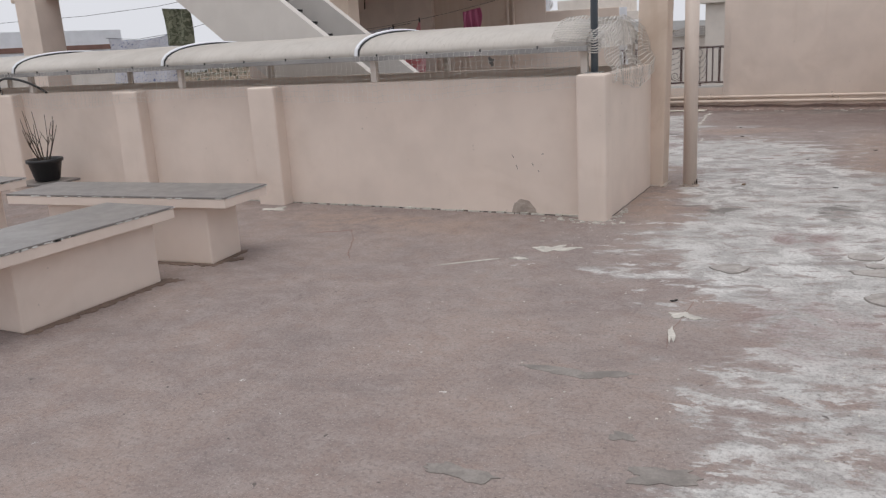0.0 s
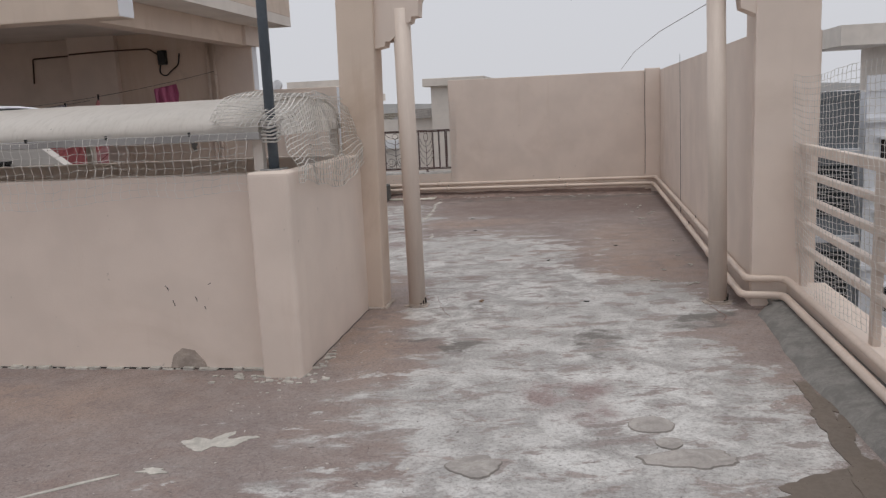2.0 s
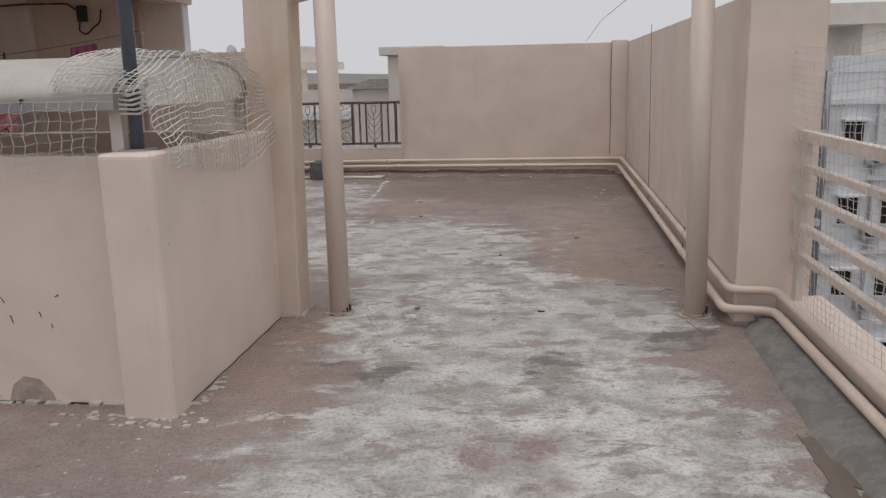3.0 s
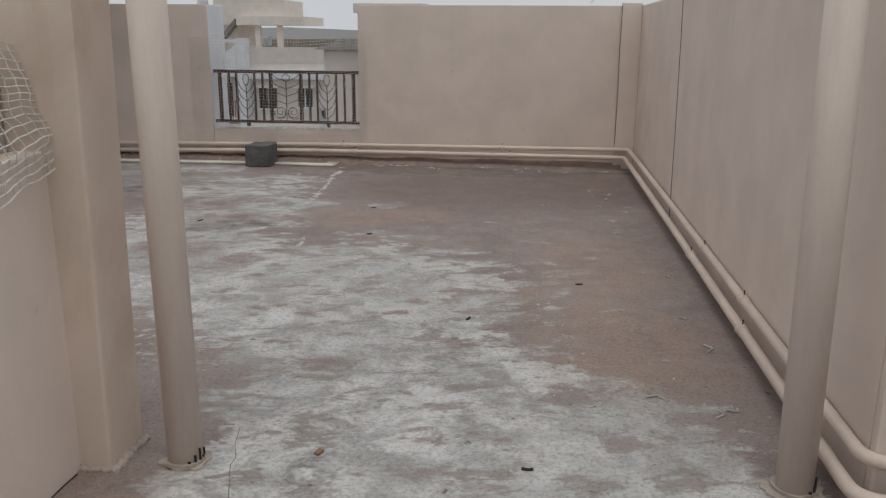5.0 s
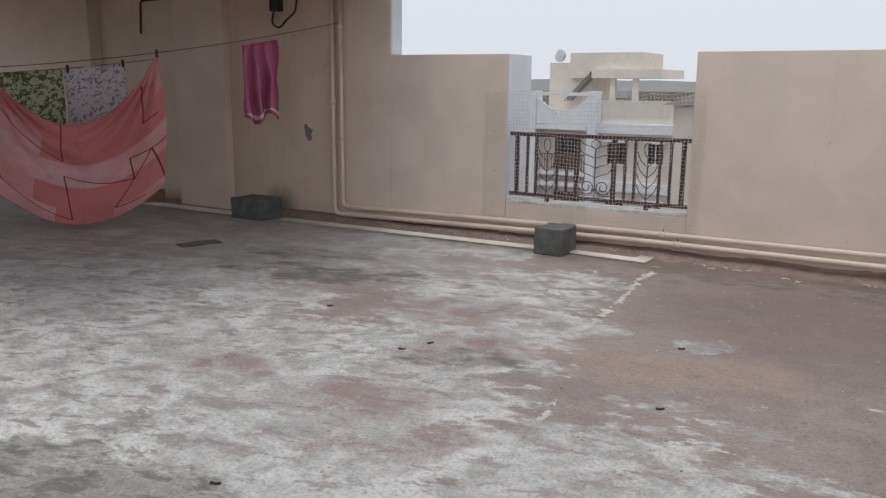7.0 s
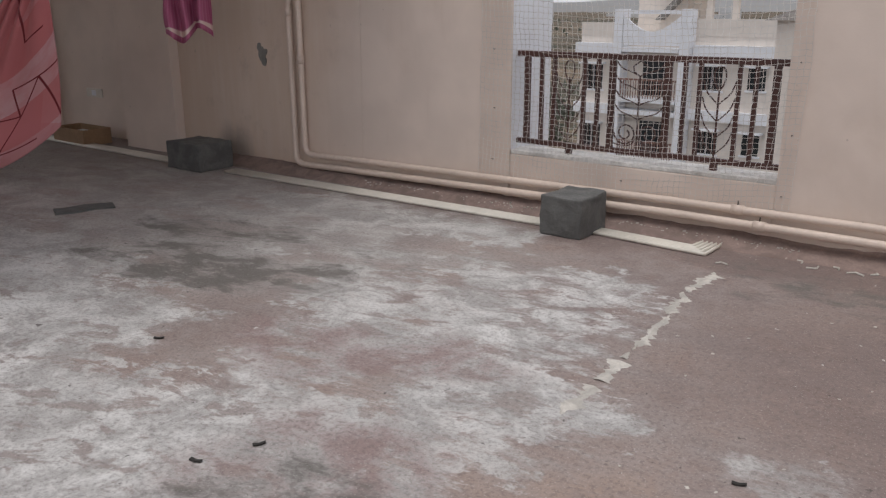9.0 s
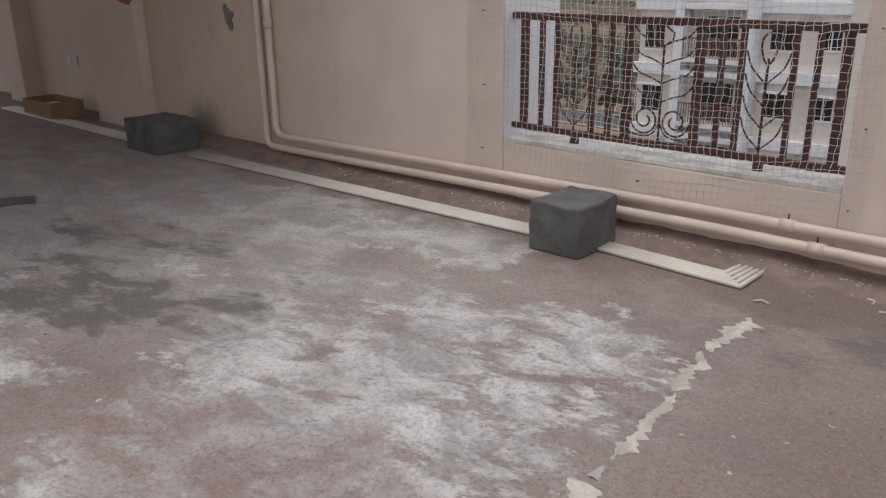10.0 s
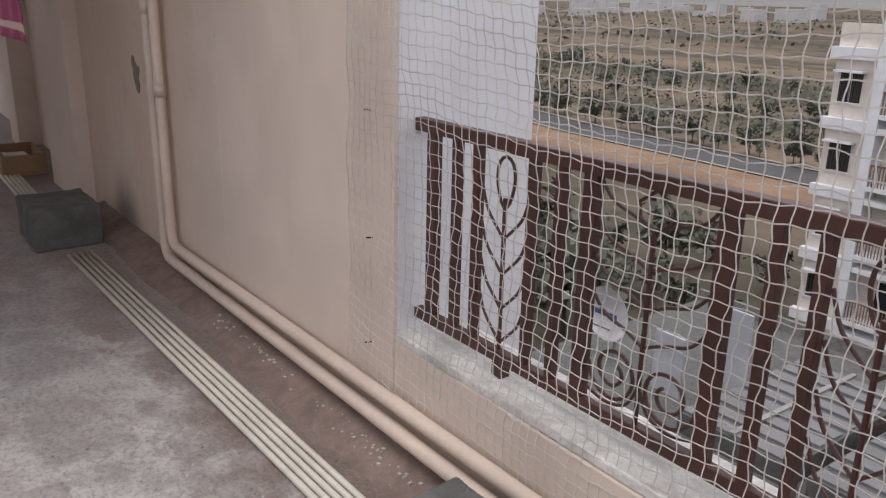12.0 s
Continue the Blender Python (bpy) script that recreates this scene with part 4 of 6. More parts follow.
# ---- mortar fillet and railing on the right ----
bm = bmesh.new()
prev = None
for k in range(61):
    y = 8.16 - 13.0 * k / 60
    edge = 0.90 + 0.03 * noise.noise((y * 0.8, 3.1, 0)) + 0.03 * noise.noise((y * 3.1, 1.7, 0)) + (0.10 * max(0, (y - 7.8) / 0.36) ** 2)
    row = [bm.verts.new((edge, y, -0.002)), bm.verts.new((edge + 0.025, y, 0.028)), bm.verts.new((1.02, y, 0.06 + 0.008 * noise.noise((y * 4, 0, 0)))), bm.verts.new((1.16, y, 0.10)), bm.verts.new((1.20, y, 0.10))]
    if prev:
        for a in range(4):
            bm.faces.new((prev[a], prev[a + 1], row[a + 1], row[a]))
    prev = row
solid("mortar_fillet", bm, M_MORTAR, "sloped grey cement fillet along the railing foot", "fillet", kind="structure", smooth=True)
solid("kerb_right", boxm(1.16, 1.42, BACK, 8.198, -0.25, 0.17, bevel=0.01), M_WALL, "low peach kerb under the side railing", "kerb", kind="structure")

rail = thing("side_railing", (1.24, 5, 0.17), "cream painted railing with five horizontal bars", "railing")
for z, h in ((1.13, 0.032), (0.955, 0.020), (0.785, 0.020), (0.61, 0.020), (0.44, 0.020)):
    part("rail_bar", boxm(1.22, 1.27, -6.9, 8.19, z - h, z + h, bevel=0.006), M_POST, rail)
for y in (8.10, 6.68, 5.2, 3.7, 2.2, 0.7, -0.8, -2.3, -3.8, -5.3, -6.7):
    part("post", boxm(1.224, 1.266, y - 0.035, y + 0.035, 0.165, 1.12, bevel=0.005), M_POST, rail)
tagged(new("bird_net", net_sheet(lambda u, v: (1.17 - 0.03 * math.sin(3 * math.pi * u) + 0.06 * v * v, 8.18 - 4.9 * u, 1.64 - 0.03 * math.sin(14 * u) - 1.44 * v), 74, 38, 0.0016, 0.006, 1.5, 2, 0.06)), "off-white cord net over the side railing", "net")


# ---- wrought-iron railing in the far gap ----
fr = thing("iron_railing", (-3.38, 15.79, 0.42), "chocolate brown wrought-iron railing with leaf scrolls", "railing")
RY = 15.795
def rx(px):
    return -4.335 + (px - 92) / 778 * 1.93
part("top_rail", boxm(-4.345, -2.405, RY - 0.02, RY + 0.02, 1.092, 1.132, bevel=0.004), M_RAIL, fr)
part("bottom_rail", boxm(-4.36, -2.405, RY - 0.016, RY + 0.016, 0.468, 0.504, bevel=0.004), M_RAIL, fr)
for px, w in ((140, 0.022), (188, 0.013), (228, 0.013), (323, 0.013), (365, 0.013), (408, 0.022), (565, 0.022), (610, 0.013), (650, 0.013), (748, 0.013), (790, 0.013), (838, 0.022)):
    part("bar", boxm(rx(px) - w, rx(px) + w, RY - 0.014, RY + 0.014, 0.50, 1.095, bevel=0.003), M_RAIL, fr)
for px in (282, 703):
    part("foot", boxm(rx(px) - 0.021, rx(px) + 0.021, RY - 0.018, RY + 0.018, 0.42, 0.47, bevel=0.003), M_RAIL, fr)


def leaf_motif(x, half, scroll):
    z0, z1 = 0.505, 1.09
    m = part("leaf_scroll", tubem([(x, RY, z0), (x, RY, z1 - (0.13 if not scroll else 0.10))], 0.0065, 7), M_RAIL, fr)
    if not scroll:
        loop = [(x + 0.036 * math.sin(a) * (1 - 0.25 * math.cos(a)), RY, z1 - 0.085 - 0.072 * math.cos(a)) for a in [2 * math.pi * k / 18 for k in range(19)]]
        part("bud", tubem(loop, 0.005, 6), M_RAIL, m)
    else:
        for s in (-1, 1):
            part("bud", tubem([(x, RY, z1 - 0.10), (x + s * 0.045, RY, z1 - 0.07), (x + s * 0.05, RY, z1 - 0.035), (x, RY, z1)], 0.0048, 6), M_RAIL, m)
    base = 0.02 if not scroll else 0.20
    for k in range(4):
        z = z0 + base + k * (0.105 if not scroll else 0.095)
        for s in (-1, 1):
            pts = [(x, RY, z), (x + s * half * 0.35, RY, z + 0.035), (x + s * half * 0.75, RY, z + 0.075), (x + s * half * 0.98, RY, z + 0.15)] if not scroll else \
                  [(x, RY, z), (x + s * half * 0.35, RY, z + 0.03), (x + s * half * 0.75, RY, z + 0.045), (x + s * half * 0.97, RY, z + 0.095)]
            part("leaf", tubem(rounded(pts, 0.05, 3), 0.0046, 6), M_RAIL, m)
    if scroll:
        for s in (-1, 1):
            spiral = []
            for k in range(40):
                a = k / 39 * 3.3 * math.pi
                r = 0.082 * (1 - 0.72 * k / 39)
                spiral.append((x + s * (0.088 - r * math.cos(a + math.pi) * 1.0 - 0.004), RY, z0 + 0.105 + r * math.sin(a + math.pi)))
            part("scroll", tubem(spiral, 0.0055, 6), M_RAIL, m)
            part("scroll_tail", tubem(rounded([(x, RY, z0 + 0.10), (x + s * 0.03, RY, z0 + 0.03), (x + s * 0.10, RY, z0 + 0.012), (x + s * 0.165, RY, z0 + 0.03)], 0.03, 3), 0.0046, 6), M_RAIL, m)


leaf_motif(rx(277), 0.105, False)
leaf_motif(rx(487), 0.175, True)
leaf_motif(rx(700), 0.105, False)
tagged(new("bird_net", net_sheet(lambda u, v: (-4.55 + 2.25 * u + 0.012 * math.sin(5 * v), 15.683 + 0.028 * math.sin(math.pi * min(1, max(0, (u - 0.1) / 0.8))) * math.sin(math.pi * v) ** 0.5, 1.56 - 0.04 * math.sin(math.pi * u) - (1.33 + 0.03 * math.sin(4 * u)) * v), 62, 36, 0.0017, 0.013, 5.0, 3, 0.07)), "off-white knotted cord net over the iron railing", "net")
bm = bmesh.new()
for x, z in ((-4.42, 1.52), (-4.44, 1.14), (-4.43, 0.72), (-4.44, 0.34), (-2.335, 1.53), (-2.335, 1.12), (-2.34, 0.7), (-2.36, 0.33), (-3.4, 0.30)):
    tube(bm, [(x, 15.70, z), (x, 15.676, z + 0.004)], 0.003, 6)
solid("net_hooks", bm, M_DIRT, "small dark hooks that hold the net", "hooks", kind="stuff")


# ---- covered part of the house ----
def setting(name, bm, material, label, category):
    return solid(name, bm, material, label, category, kind="structure")


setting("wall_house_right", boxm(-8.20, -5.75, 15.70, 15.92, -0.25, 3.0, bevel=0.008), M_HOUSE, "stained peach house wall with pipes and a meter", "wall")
setting("wall_house_end", boxm(-5.751, -5.742, 15.72, 15.915, 1.94, 3.4), M_WHITE, "white painted end of the house wall", "wall")
setting("pillar_house", boxm(-9.10, -8.20, 15.60, 15.92, -0.25, 3.0, bevel=0.012), M_WALL, "peach plastered house pillar", "pillar")
setting("wall_house_back", boxm(-13.4, -9.10, 15.86, 16.05, -0.25, 3.0, bevel=0.008), M_WALL, "peach plastered back wall of the covered area", "wall")
setting("pillar_house_back", boxm(-11.25, -10.85, 15.66, 15.87, -0.25, 3.0, bevel=0.012), M_WALL, "peach plastered pillar in the covered area", "pillar")
setting("ceiling", boxm(-14.6, -5.15, 10.9, 16.1, 2.98, 3.14), M_CREAM, "cream cement slab over the covered area", "ceiling")
# Beams, upper parapets and front pillar: tan paint, darkened to stand for their shade.
setting("beam_right", boxm(-6.0, -5.72, 10.95, 15.90, 2.66, 2.98, bevel=0.012), M_STAIN_SHADE, "peach plastered edge beam", "beam")
setting("beam_front", boxm(-14.5, -5.18, 10.62, 10.94, 2.64, 3.15, bevel=0.012), M_STAIN_SHADE, "peach plastered front beam of the slab", "beam")
setting("beam_front_end", boxm(-5.178, -5.17, 10.63, 10.93, 2.65, 3.14), M_WHITE, "white painted beam end", "beam")
setting("parapet_upper", boxm(-5.30, -5.15, 10.95, 16.1, 3.141, 4.0, bevel=0.01), M_STAIN_SHADE, "cream parapet of the upper roof", "parapet")
setting("parapet_upper_front", boxm(-14.5, -5.302, 10.63, 10.76, 3.152, 4.0, bevel=0.01), M_STAIN_SHADE, "cream parapet of the upper roof", "parapet")
setting("wall_upper", boxm(-5.98, -5.66, 15.30, 15.90, 2.66, 3.6, bevel=0.01), M_WALL, "peach plastered pier under the upper roof", "wall")
setting("pillar_front", boxm(-7.95, -6.98, 10.64, 10.92, -0.25, 2.64, bevel=0.014), M_STAIN_SHADE, "wide peach plastered front pillar", "pillar")
setting("pillar_far_left", boxm(-14.1, -13.55, 10.4, 10.92, -0.25, 4.2, bevel=0.014), M_WALL, "peach plastered corner pillar", "pillar")

met = thing("electric_meter", (-7.35, 15.68, 2.4), "black electric box with a looped cable on the wall", "meter")
part("meter_box", boxm(-7.42, -7.28, 15.60, 15.695, 2.44, 2.68, bevel=0.012), M_BLACKBOX, met)
part("cable", tubem(rounded([(-7.40, 15.66, 2.45), (-7.43, 15.65, 2.30), (-7.30, 15.64, 2.24), (-7.20, 15.65, 2.34), (-7.08, 15.67, 2.42), (-7.05, 15.68, 2.62)], 0.06), 0.012, 7), M_DARKSTRIP, met, "black looped cable", True)
con = thing("wall_conduit", (-9.7, 15.68, 2.2), "rust-brown conduit across the house wall", "conduit")
part("tube", tubem(rounded([(-7.45, 15.675, 2.62), (-7.6, 15.675, 2.72), (-8.25, 15.58, 2.72), (-9.05, 15.58, 2.70), (-9.25, 15.84, 2.70), (-9.95, 15.84, 2.68), (-9.98, 15.84, 2.25)], 0.04), 0.014, 7), M_RUSTPIPE, con, "", True)
bm = bmesh.new()
for k, (cx, cz, r) in enumerate(((-6.95, 1.03, 0.05), (-6.985, 1.09, 0.03), (-6.93, 0.97, 0.035), (-6.90, 1.05, 0.02))):
    pts = [(cx + r * (1 + 0.5 * noise.noise((math.cos(t) * 2 + k, math.sin(t) * 2, k))) * math.cos(t), cz + 1.3 * r * (1 + 0.5 * noise.noise((math.cos(t) * 2, math.sin(t) * 2 + k, 3))) * math.sin(t)) for t in [2 * math.pi * q / 16 for q in range(16)]]
    prism(bm, pts, "y", 15.697 - 0.0007 * k, 15.70)
bmesh.ops.triangulate(bm, faces=[f for f in bm.faces if len(f.verts) > 4])
solid("wall_scar", bm, M_MORTAR, "small grey broken spot in the wall plaster", "scar", kind="structure")
sw = thing("switch_plate", (-10.05, 15.85, 0.5), "ivory switch plate on the back wall", "switch")
part("plate", boxm(-10.22, -9.90, 15.845, 15.858, 0.44, 0.54, bevel=0.003), M_CONDUIT, sw)
part("rocker", boxm(-10.10, -10.02, 15.838, 15.846, 0.46, 0.52, bevel=0.002), M_WHITE, sw)

bx = thing("cardboard_box", (-9.75, 15.5, 0), "low open cardboard box with paper scraps", "box")
part("front", boxm(-10.05, -9.45, 15.30, 15.308, 0.0, 0.17), M_CARD, bx)
part("back", boxm(-10.05, -9.45, 15.62, 15.628, 0.0, 0.17), M_CARD, bx)
part("side", boxm(-10.058, -10.05, 15.30, 15.628, 0.0, 0.17), M_CARD, bx)
part("side", boxm(-9.45, -9.442, 15.30, 15.628, 0.0, 0.17), M_CARD, bx)
part("bottom", boxm(-10.05, -9.45, 15.308, 15.62, 0.0, 0.008), M_CARD, bx)
for k in range(4):
    bm = boxm(-9.95 + 0.12 * k, -9.82 + 0.12 * k, 15.36, 15.52, 0.06, 0.10 + 0.03 * (k % 2))
    roughen(bm, 0.03, 6, 2)
    solid("paper_scrap", bm, M_PAPER if k % 2 else M_CARD, "crumpled scrap of packing in the cardboard box", "scrap", "scraps in the box")

# outdoor stair
st = thing("stair", (-5, 8.95, 0), "outdoor stair with white side walls and black treads", "stair")
SL = 0.75
def line_z(x, off):
    return 1.73 + (-6.0 - x) * SL + off
for y0, y1, off, thick in ((8.42, 8.54, 0.0, 1.15), (9.44, 9.56, -0.03, 1.25)):
    bm = bmesh.new()
    x_top = -8.6
    foot = -6.0 + (1.73 + off) / SL
    pts = [(foot, 0.0), (x_top, line_z(x_top, off)), (x_top, line_z(x_top, off) - thick), (foot - thick / SL, 0.0)]
    prism(bm, pts, "y", y0, y1)
    part("side_wall", bm, M_STAIRWALL, st, "white painted sloping side wall")
for k in range(18):
    z = 0.17 * (k + 1)
    x = -4.46 - k * 0.17 / SL
    tread = part("tread", boxm(x - 0.26, x + 0.02, 8.54, 9.44, z - 0.03, z, bevel=0.004), M_GRANITE, st, "black granite tread")
    part("riser", boxm(x - 0.02, x - 0.005, 8.54, 9.44, z - 0.17, z - 0.03), M_GRANITE, st)
bm = bmesh.new()
prism(bm, [(-4.6, 0.0), (-8.6, 2.95), (-8.6, 2.45), (-5.3, 0.0)], "y", 8.56, 9.42)
part("soffit", bm, M_CREAM, st, "cream plastered underside")

# ---- washing on the lines ----
def line_at(s, off=0.0):
    return Vector((-6.42 - 0.66 * s - 0.75 * off, 15.62 - 0.75 * s + 0.66 * off, 2.28 - 0.23 * s + 0.022 * s * s))
solid("clothes_line", tubem([line_at(k * 0.25) for k in range(0, 25)], 0.004, 6), M_WIRE, "dark cord clothes line tied to the pipe", "line")
solid("clothes_line", tubem([line_at(k * 0.25 + 1.95, 0.5) - Vector((0, 0, 0.05)) for k in range(0, 17)], 0.004, 6), M_WIRE, "dark cord clothes line behind the bedspread", "line")


def bedspread(u, v):
    a, b = line_at(1.96), line_at(3.62)
    p = a.lerp(b, u)
    sag = 4 * u * (1 - u)
    top = p.z - 0.66 * sag ** 0.85
    low = 0.50 - 0.40 * math.sin(math.pi * u) ** 0.9 - 0.02 * u
    z = top + (low - top) * v
    fold = (0.035 * math.sin(14 * u + 5 * v) * (1 - 0.5 * v) + 0.05 * math.sin(6.5 * (u - 0.5) * (2 - v)) + 0.05 * noise.noise((u * 3, v * 3, 2.0)))
    for e in (u, 1 - u):
        th, rr = math.atan2(v * 1.25 + 0.05, e * 1.25 + 0.02), math.hypot(v * 1.2, e * 1.25)
        fold += 0.045 * math.sin(19 * th + (1 if e == u else 2.4)) * math.exp(-rr / 0.7) * min(1, rr * 6)
    fold += 0.022 * math.sin(21 * v + 3 * math.sin(3.1 * u)) * sag * (1 - 0.6 * v)
    tug = 0.10 * (1 - v) * (0.5 - u) * sag
    d = (b - a).normalized()
    side = Vector((-d.y, d.x, 0))
    spread = 0.06 * math.sin(math.pi * v) * (1 if u < 0.5 else -1) * abs(u - 0.5) * -2
    q = Vector((p.x, p.y, z)) + side * fold + d * (tug + spread)
    return q, (u, v)


tagged(cloth_sheet("bedspread", bedspread, 96, 64, M_PINK), "pink patchwork bedspread sagging from the clothes line", "bedspread")


def hung(s0, s1, off, drop, fold, seed, drop2=None):
    def f(u, v):
        p = line_at(s0 + (s1 - s0) * u, off) - Vector((0, 0, 0.05 if off else 0.0))
        d = Vector((-0.66, -0.75, 0))
        side = Vector((-d.y, d.x, 0))
        w = fold * math.sin(u * 19 + seed + 2 * v) * (0.3 + v) + fold * 1.2 * noise.noise((u * 4 + seed, v * 2, seed))
        length = drop + (0.05 * math.sin(u * 9 + seed) if v > 0.9 else 0)
        return p + side * w + Vector((0, 0, -length * v)) + d * (0.03 * noise.noise((u * 3, v * 3, seed))), (u * (s1 - s0), 1 - v if drop2 else (1 - v) * drop)
    return f


tagged(cloth_sheet("printed_cloth", hung(2.95, 3.95, 0.5, 0.85, 0.03, 1.0), 34, 16, M_GREENPRINT), "green leaf-print cloth hung on the rear line", "cloth")
tagged(cloth_sheet("printed_cloth", hung(2.30, 2.93, 0.5, 0.80, 0.025, 4.0), 30, 16, M_FLORAL), "lilac floral-print cloth hung on the rear line", "cloth")
tagged(cloth_sheet("towel", hung(0.68, 1.06, 0.02, 0.84, 0.06, 2.0, True), 34, 24, M_TOWEL), "magenta checked towel hung on the clothes line", "towel")
for s, off in ((1.96, 0.0), (3.62, 0.0), (2.33, 0.5), (2.9, 0.5), (3.9, 0.5)):
    p = line_at(s, off) - Vector((0, 0, 0.05 if off else 0))
    solid("clothes_peg", boxm(p.x - 0.01, p.x + 0.01, p.y - 0.012, p.y + 0.012, p.z - 0.05, p.z + 0.035, bevel=0.003), M_BLACKBOX, "dark plastic clothes peg on the line", "peg", "clothes pegs")

bl = [(-16.5, 11.2, 2.35), (-13.0, 11.0, 2.32), (-11.0, 10.85, 2.36), (-9.0, 10.7, 2.5)]
solid("clothes_line", tubem(bl, 0.004, 5), M_WIRE, "dark cord line beyond the light well", "line")
def dotted(u, v):
    return Vector((-12.5 + 1.55 * u, 11.0 + 0.04 * math.sin(17 * u + 3 * v), 1.90 - 0.07 * math.sin(math.pi * u) - 0.85 * v)), (u * 1.5, v * 0.85)
tagged(cloth_sheet("printed_cloth", dotted, 30, 12, M_BLUEDOT), "white cloth with blue dots hung to dry", "cloth")
def olive(u, v):
    return Vector((-10.98 + 0.62 * u, 10.9 + 0.05 * math.sin(13 * u + 2 * v), 2.32 - 0.05 * u - 0.62 * v)), (u * 0.7, v * 0.6)
tagged(cloth_sheet("printed_cloth", olive, 20, 10, M_OLIVE), "dark olive print cloth hung to dry", "cloth")
solid("clothes_line", tubem([(-12.55, 11.0, 1.90), (-11.8, 11.0, 1.84), (-10.9, 11.0, 1.90), (-9.5, 10.66, 2.05)], 0.004, 5), M_WIRE, "low cord line with a dotted cloth", "line")


# ---- benches, pot and litter ----
def bench(top, base, label, turn=0.0):
    x0, x1, y0, y1 = top
    b = thing("stone_bench", ((x0 + x1) / 2, (y0 + y1) / 2, 0), label, "bench", "terrace benches")
    bm = boxm(*base, 0.0, 0.455, bevel=0.014)
    roughen(bm, 0.003, 5, 2)
    part("bench_base", bm, M_WALL, b, "peach plastered base")
    bm = boxm(x0 + 0.003, x1 - 0.003, y0 + 0.003, y1 - 0.003, 0.452, 0.520, bevel=0.004)
    roughen(bm, 0.0015, 7, 3)
    part("bench_slab", bm, M_WALL, b, "peach painted cement slab")
    bm = boxm(x0, x1, y0, y1, 0.521, 0.536, bevel=0.003)
    part("bench_top", bm, M_SLATE, b, "grey polished stone top")
    bm = bmesh.new()
    chip = random.Random(int(100 * abs(x0)))
    for k in range(int(16 * (x1 - x0 + y1 - y0))):
        w = chip.uniform(0.006, 0.03)
        x, y = (chip.uniform(x0, x1), y0) if k % 3 == 0 else (x1, chip.uniform(y0, y1))
        box(bm, x - (w if y == y0 else 0.002), x + (w if y == y0 else 0.002), y - (0.002 if y == y0 else w), y + (0.002 if y == y0 else w), 0.524 - chip.uniform(0.0, 0.008), 0.528)
    tagged(part("worn_paint", bm, M_PAPER, b), "flaked white paint along the top's edge", kind="stuff")
    if turn:
        b.rotation_euler = (0, 0, radians(turn))
    return b


bench((-4.98, -4.31, 2.55, 4.15), (-4.86, -4.43, 2.95, 4.05), "plastered bench with a grey stone top")
bench((-6.30, -4.17, 4.36, 4.92), (-5.95, -4.40, 4.43, 4.81), "long plastered bench with a grey stone top", 6.5)
bench((-9.0, -6.93, 4.30, 4.92), (-8.7, -7.18, 4.42, 4.82), "plastered bench with a stone top near the pot")

ped = thing("stone_pedestal", (-8.52, 6.25, 0), "small plastered pedestal with a stone cap", "pedestal")
part("pedestal_base", boxm(-8.72, -8.19, 6.02, 6.45, 0.0, 0.20, bevel=0.012), M_WALL, ped)
part("pedestal_cap", boxm(-8.75, -8.17, 5.98, 6.48, 0.201, 0.225, bevel=0.004), M_SLATE, ped)
pot = thing("flower_pot", (-8.43, 6.25, 0.225), "black plastic pot with a leafless shrub", "plant pot")
bm = bmesh.new()
prof = [(0.11, 0.226), (0.135, 0.24), (0.18, 0.44), (0.20, 0.445), (0.20, 0.48), (0.18, 0.48), (0.165, 0.45), (0.15, 0.40)]
rings = [[bm.verts.new((-8.43 + r * math.cos(a), 6.25 + r * math.sin(a), z)) for a in [2 * math.pi * k / 20 for k in range(20)]] for r, z in prof]
for a, b in zip(rings, rings[1:]):
    for k in range(20):
        bm.faces.new((a[k], a[(k + 1) % 20], b[(k + 1) % 20], b[k]))
bm.faces.new(rings[0])
part("pot_wall", bm, M_POT, pot, "", True)
bm = bmesh.new()
blob(bm, -8.43, 6.25, 0.155, 0.155, 0.40, 0.43, 3.0, 0.03, 20)
part("soil", bm, M_SOIL, pot)
for k in range(11):
    a, s = k * 2.4 + 0.2, random.uniform(0.35, 1.35)
    p0 = Vector((-8.43 + 0.04 * math.cos(a), 6.25 + 0.04 * math.sin(a), 0.42))
    p1 = p0 + Vector((0.14 * s * math.cos(a), 0.14 * s * math.sin(a), 0.22))
    p2 = p1 + Vector((0.15 * s * math.cos(a + 0.4), 0.12 * s * math.sin(a), random.uniform(0.2, 0.42)))
    tw = part("branch", tubem(rounded([p0, p1, p2], 0.08, 3), 0.008, 6, 0.003), M_TWIG, pot)
    part("twig", tubem([p1, p1 + Vector((0.08 * math.cos(a + 1.5), 0.08 * math.sin(a + 1.5), 0.15))], 0.005, 5, 0.002), M_TWIG, tw)

hz = solid("garden_hose", tubem(rounded([(-9.55, 6.66, 1.20), (-9.45, 6.55, 1.36), (-9.15, 6.50, 1.40), (-8.86, 6.55, 1.33), (-8.72, 6.66, 1.20)], 0.15), 0.014, 8), M_DARKSTRIP, "black hose looped over the low wall", "hose", smooth=True)

# floor marks with thickness of their own
def mark(name, material, label, blobs, z=0.003):
    bm = bmesh.new()
    for i, (x, y, rx_, ry_, rough, rz) in enumerate(blobs):
        blob(bm, x, y, rx_, ry_, -0.002 - 0.0003 * i, z + 0.0005 * (i % 7), x * 7.1 + y * 3.3 + i, rough, 40, rz)
    bmesh.ops.triangulate(bm, faces=[f for f in bm.faces if len(f.verts) > 4])
    return setting(name, bm, material, label, "floor mark")


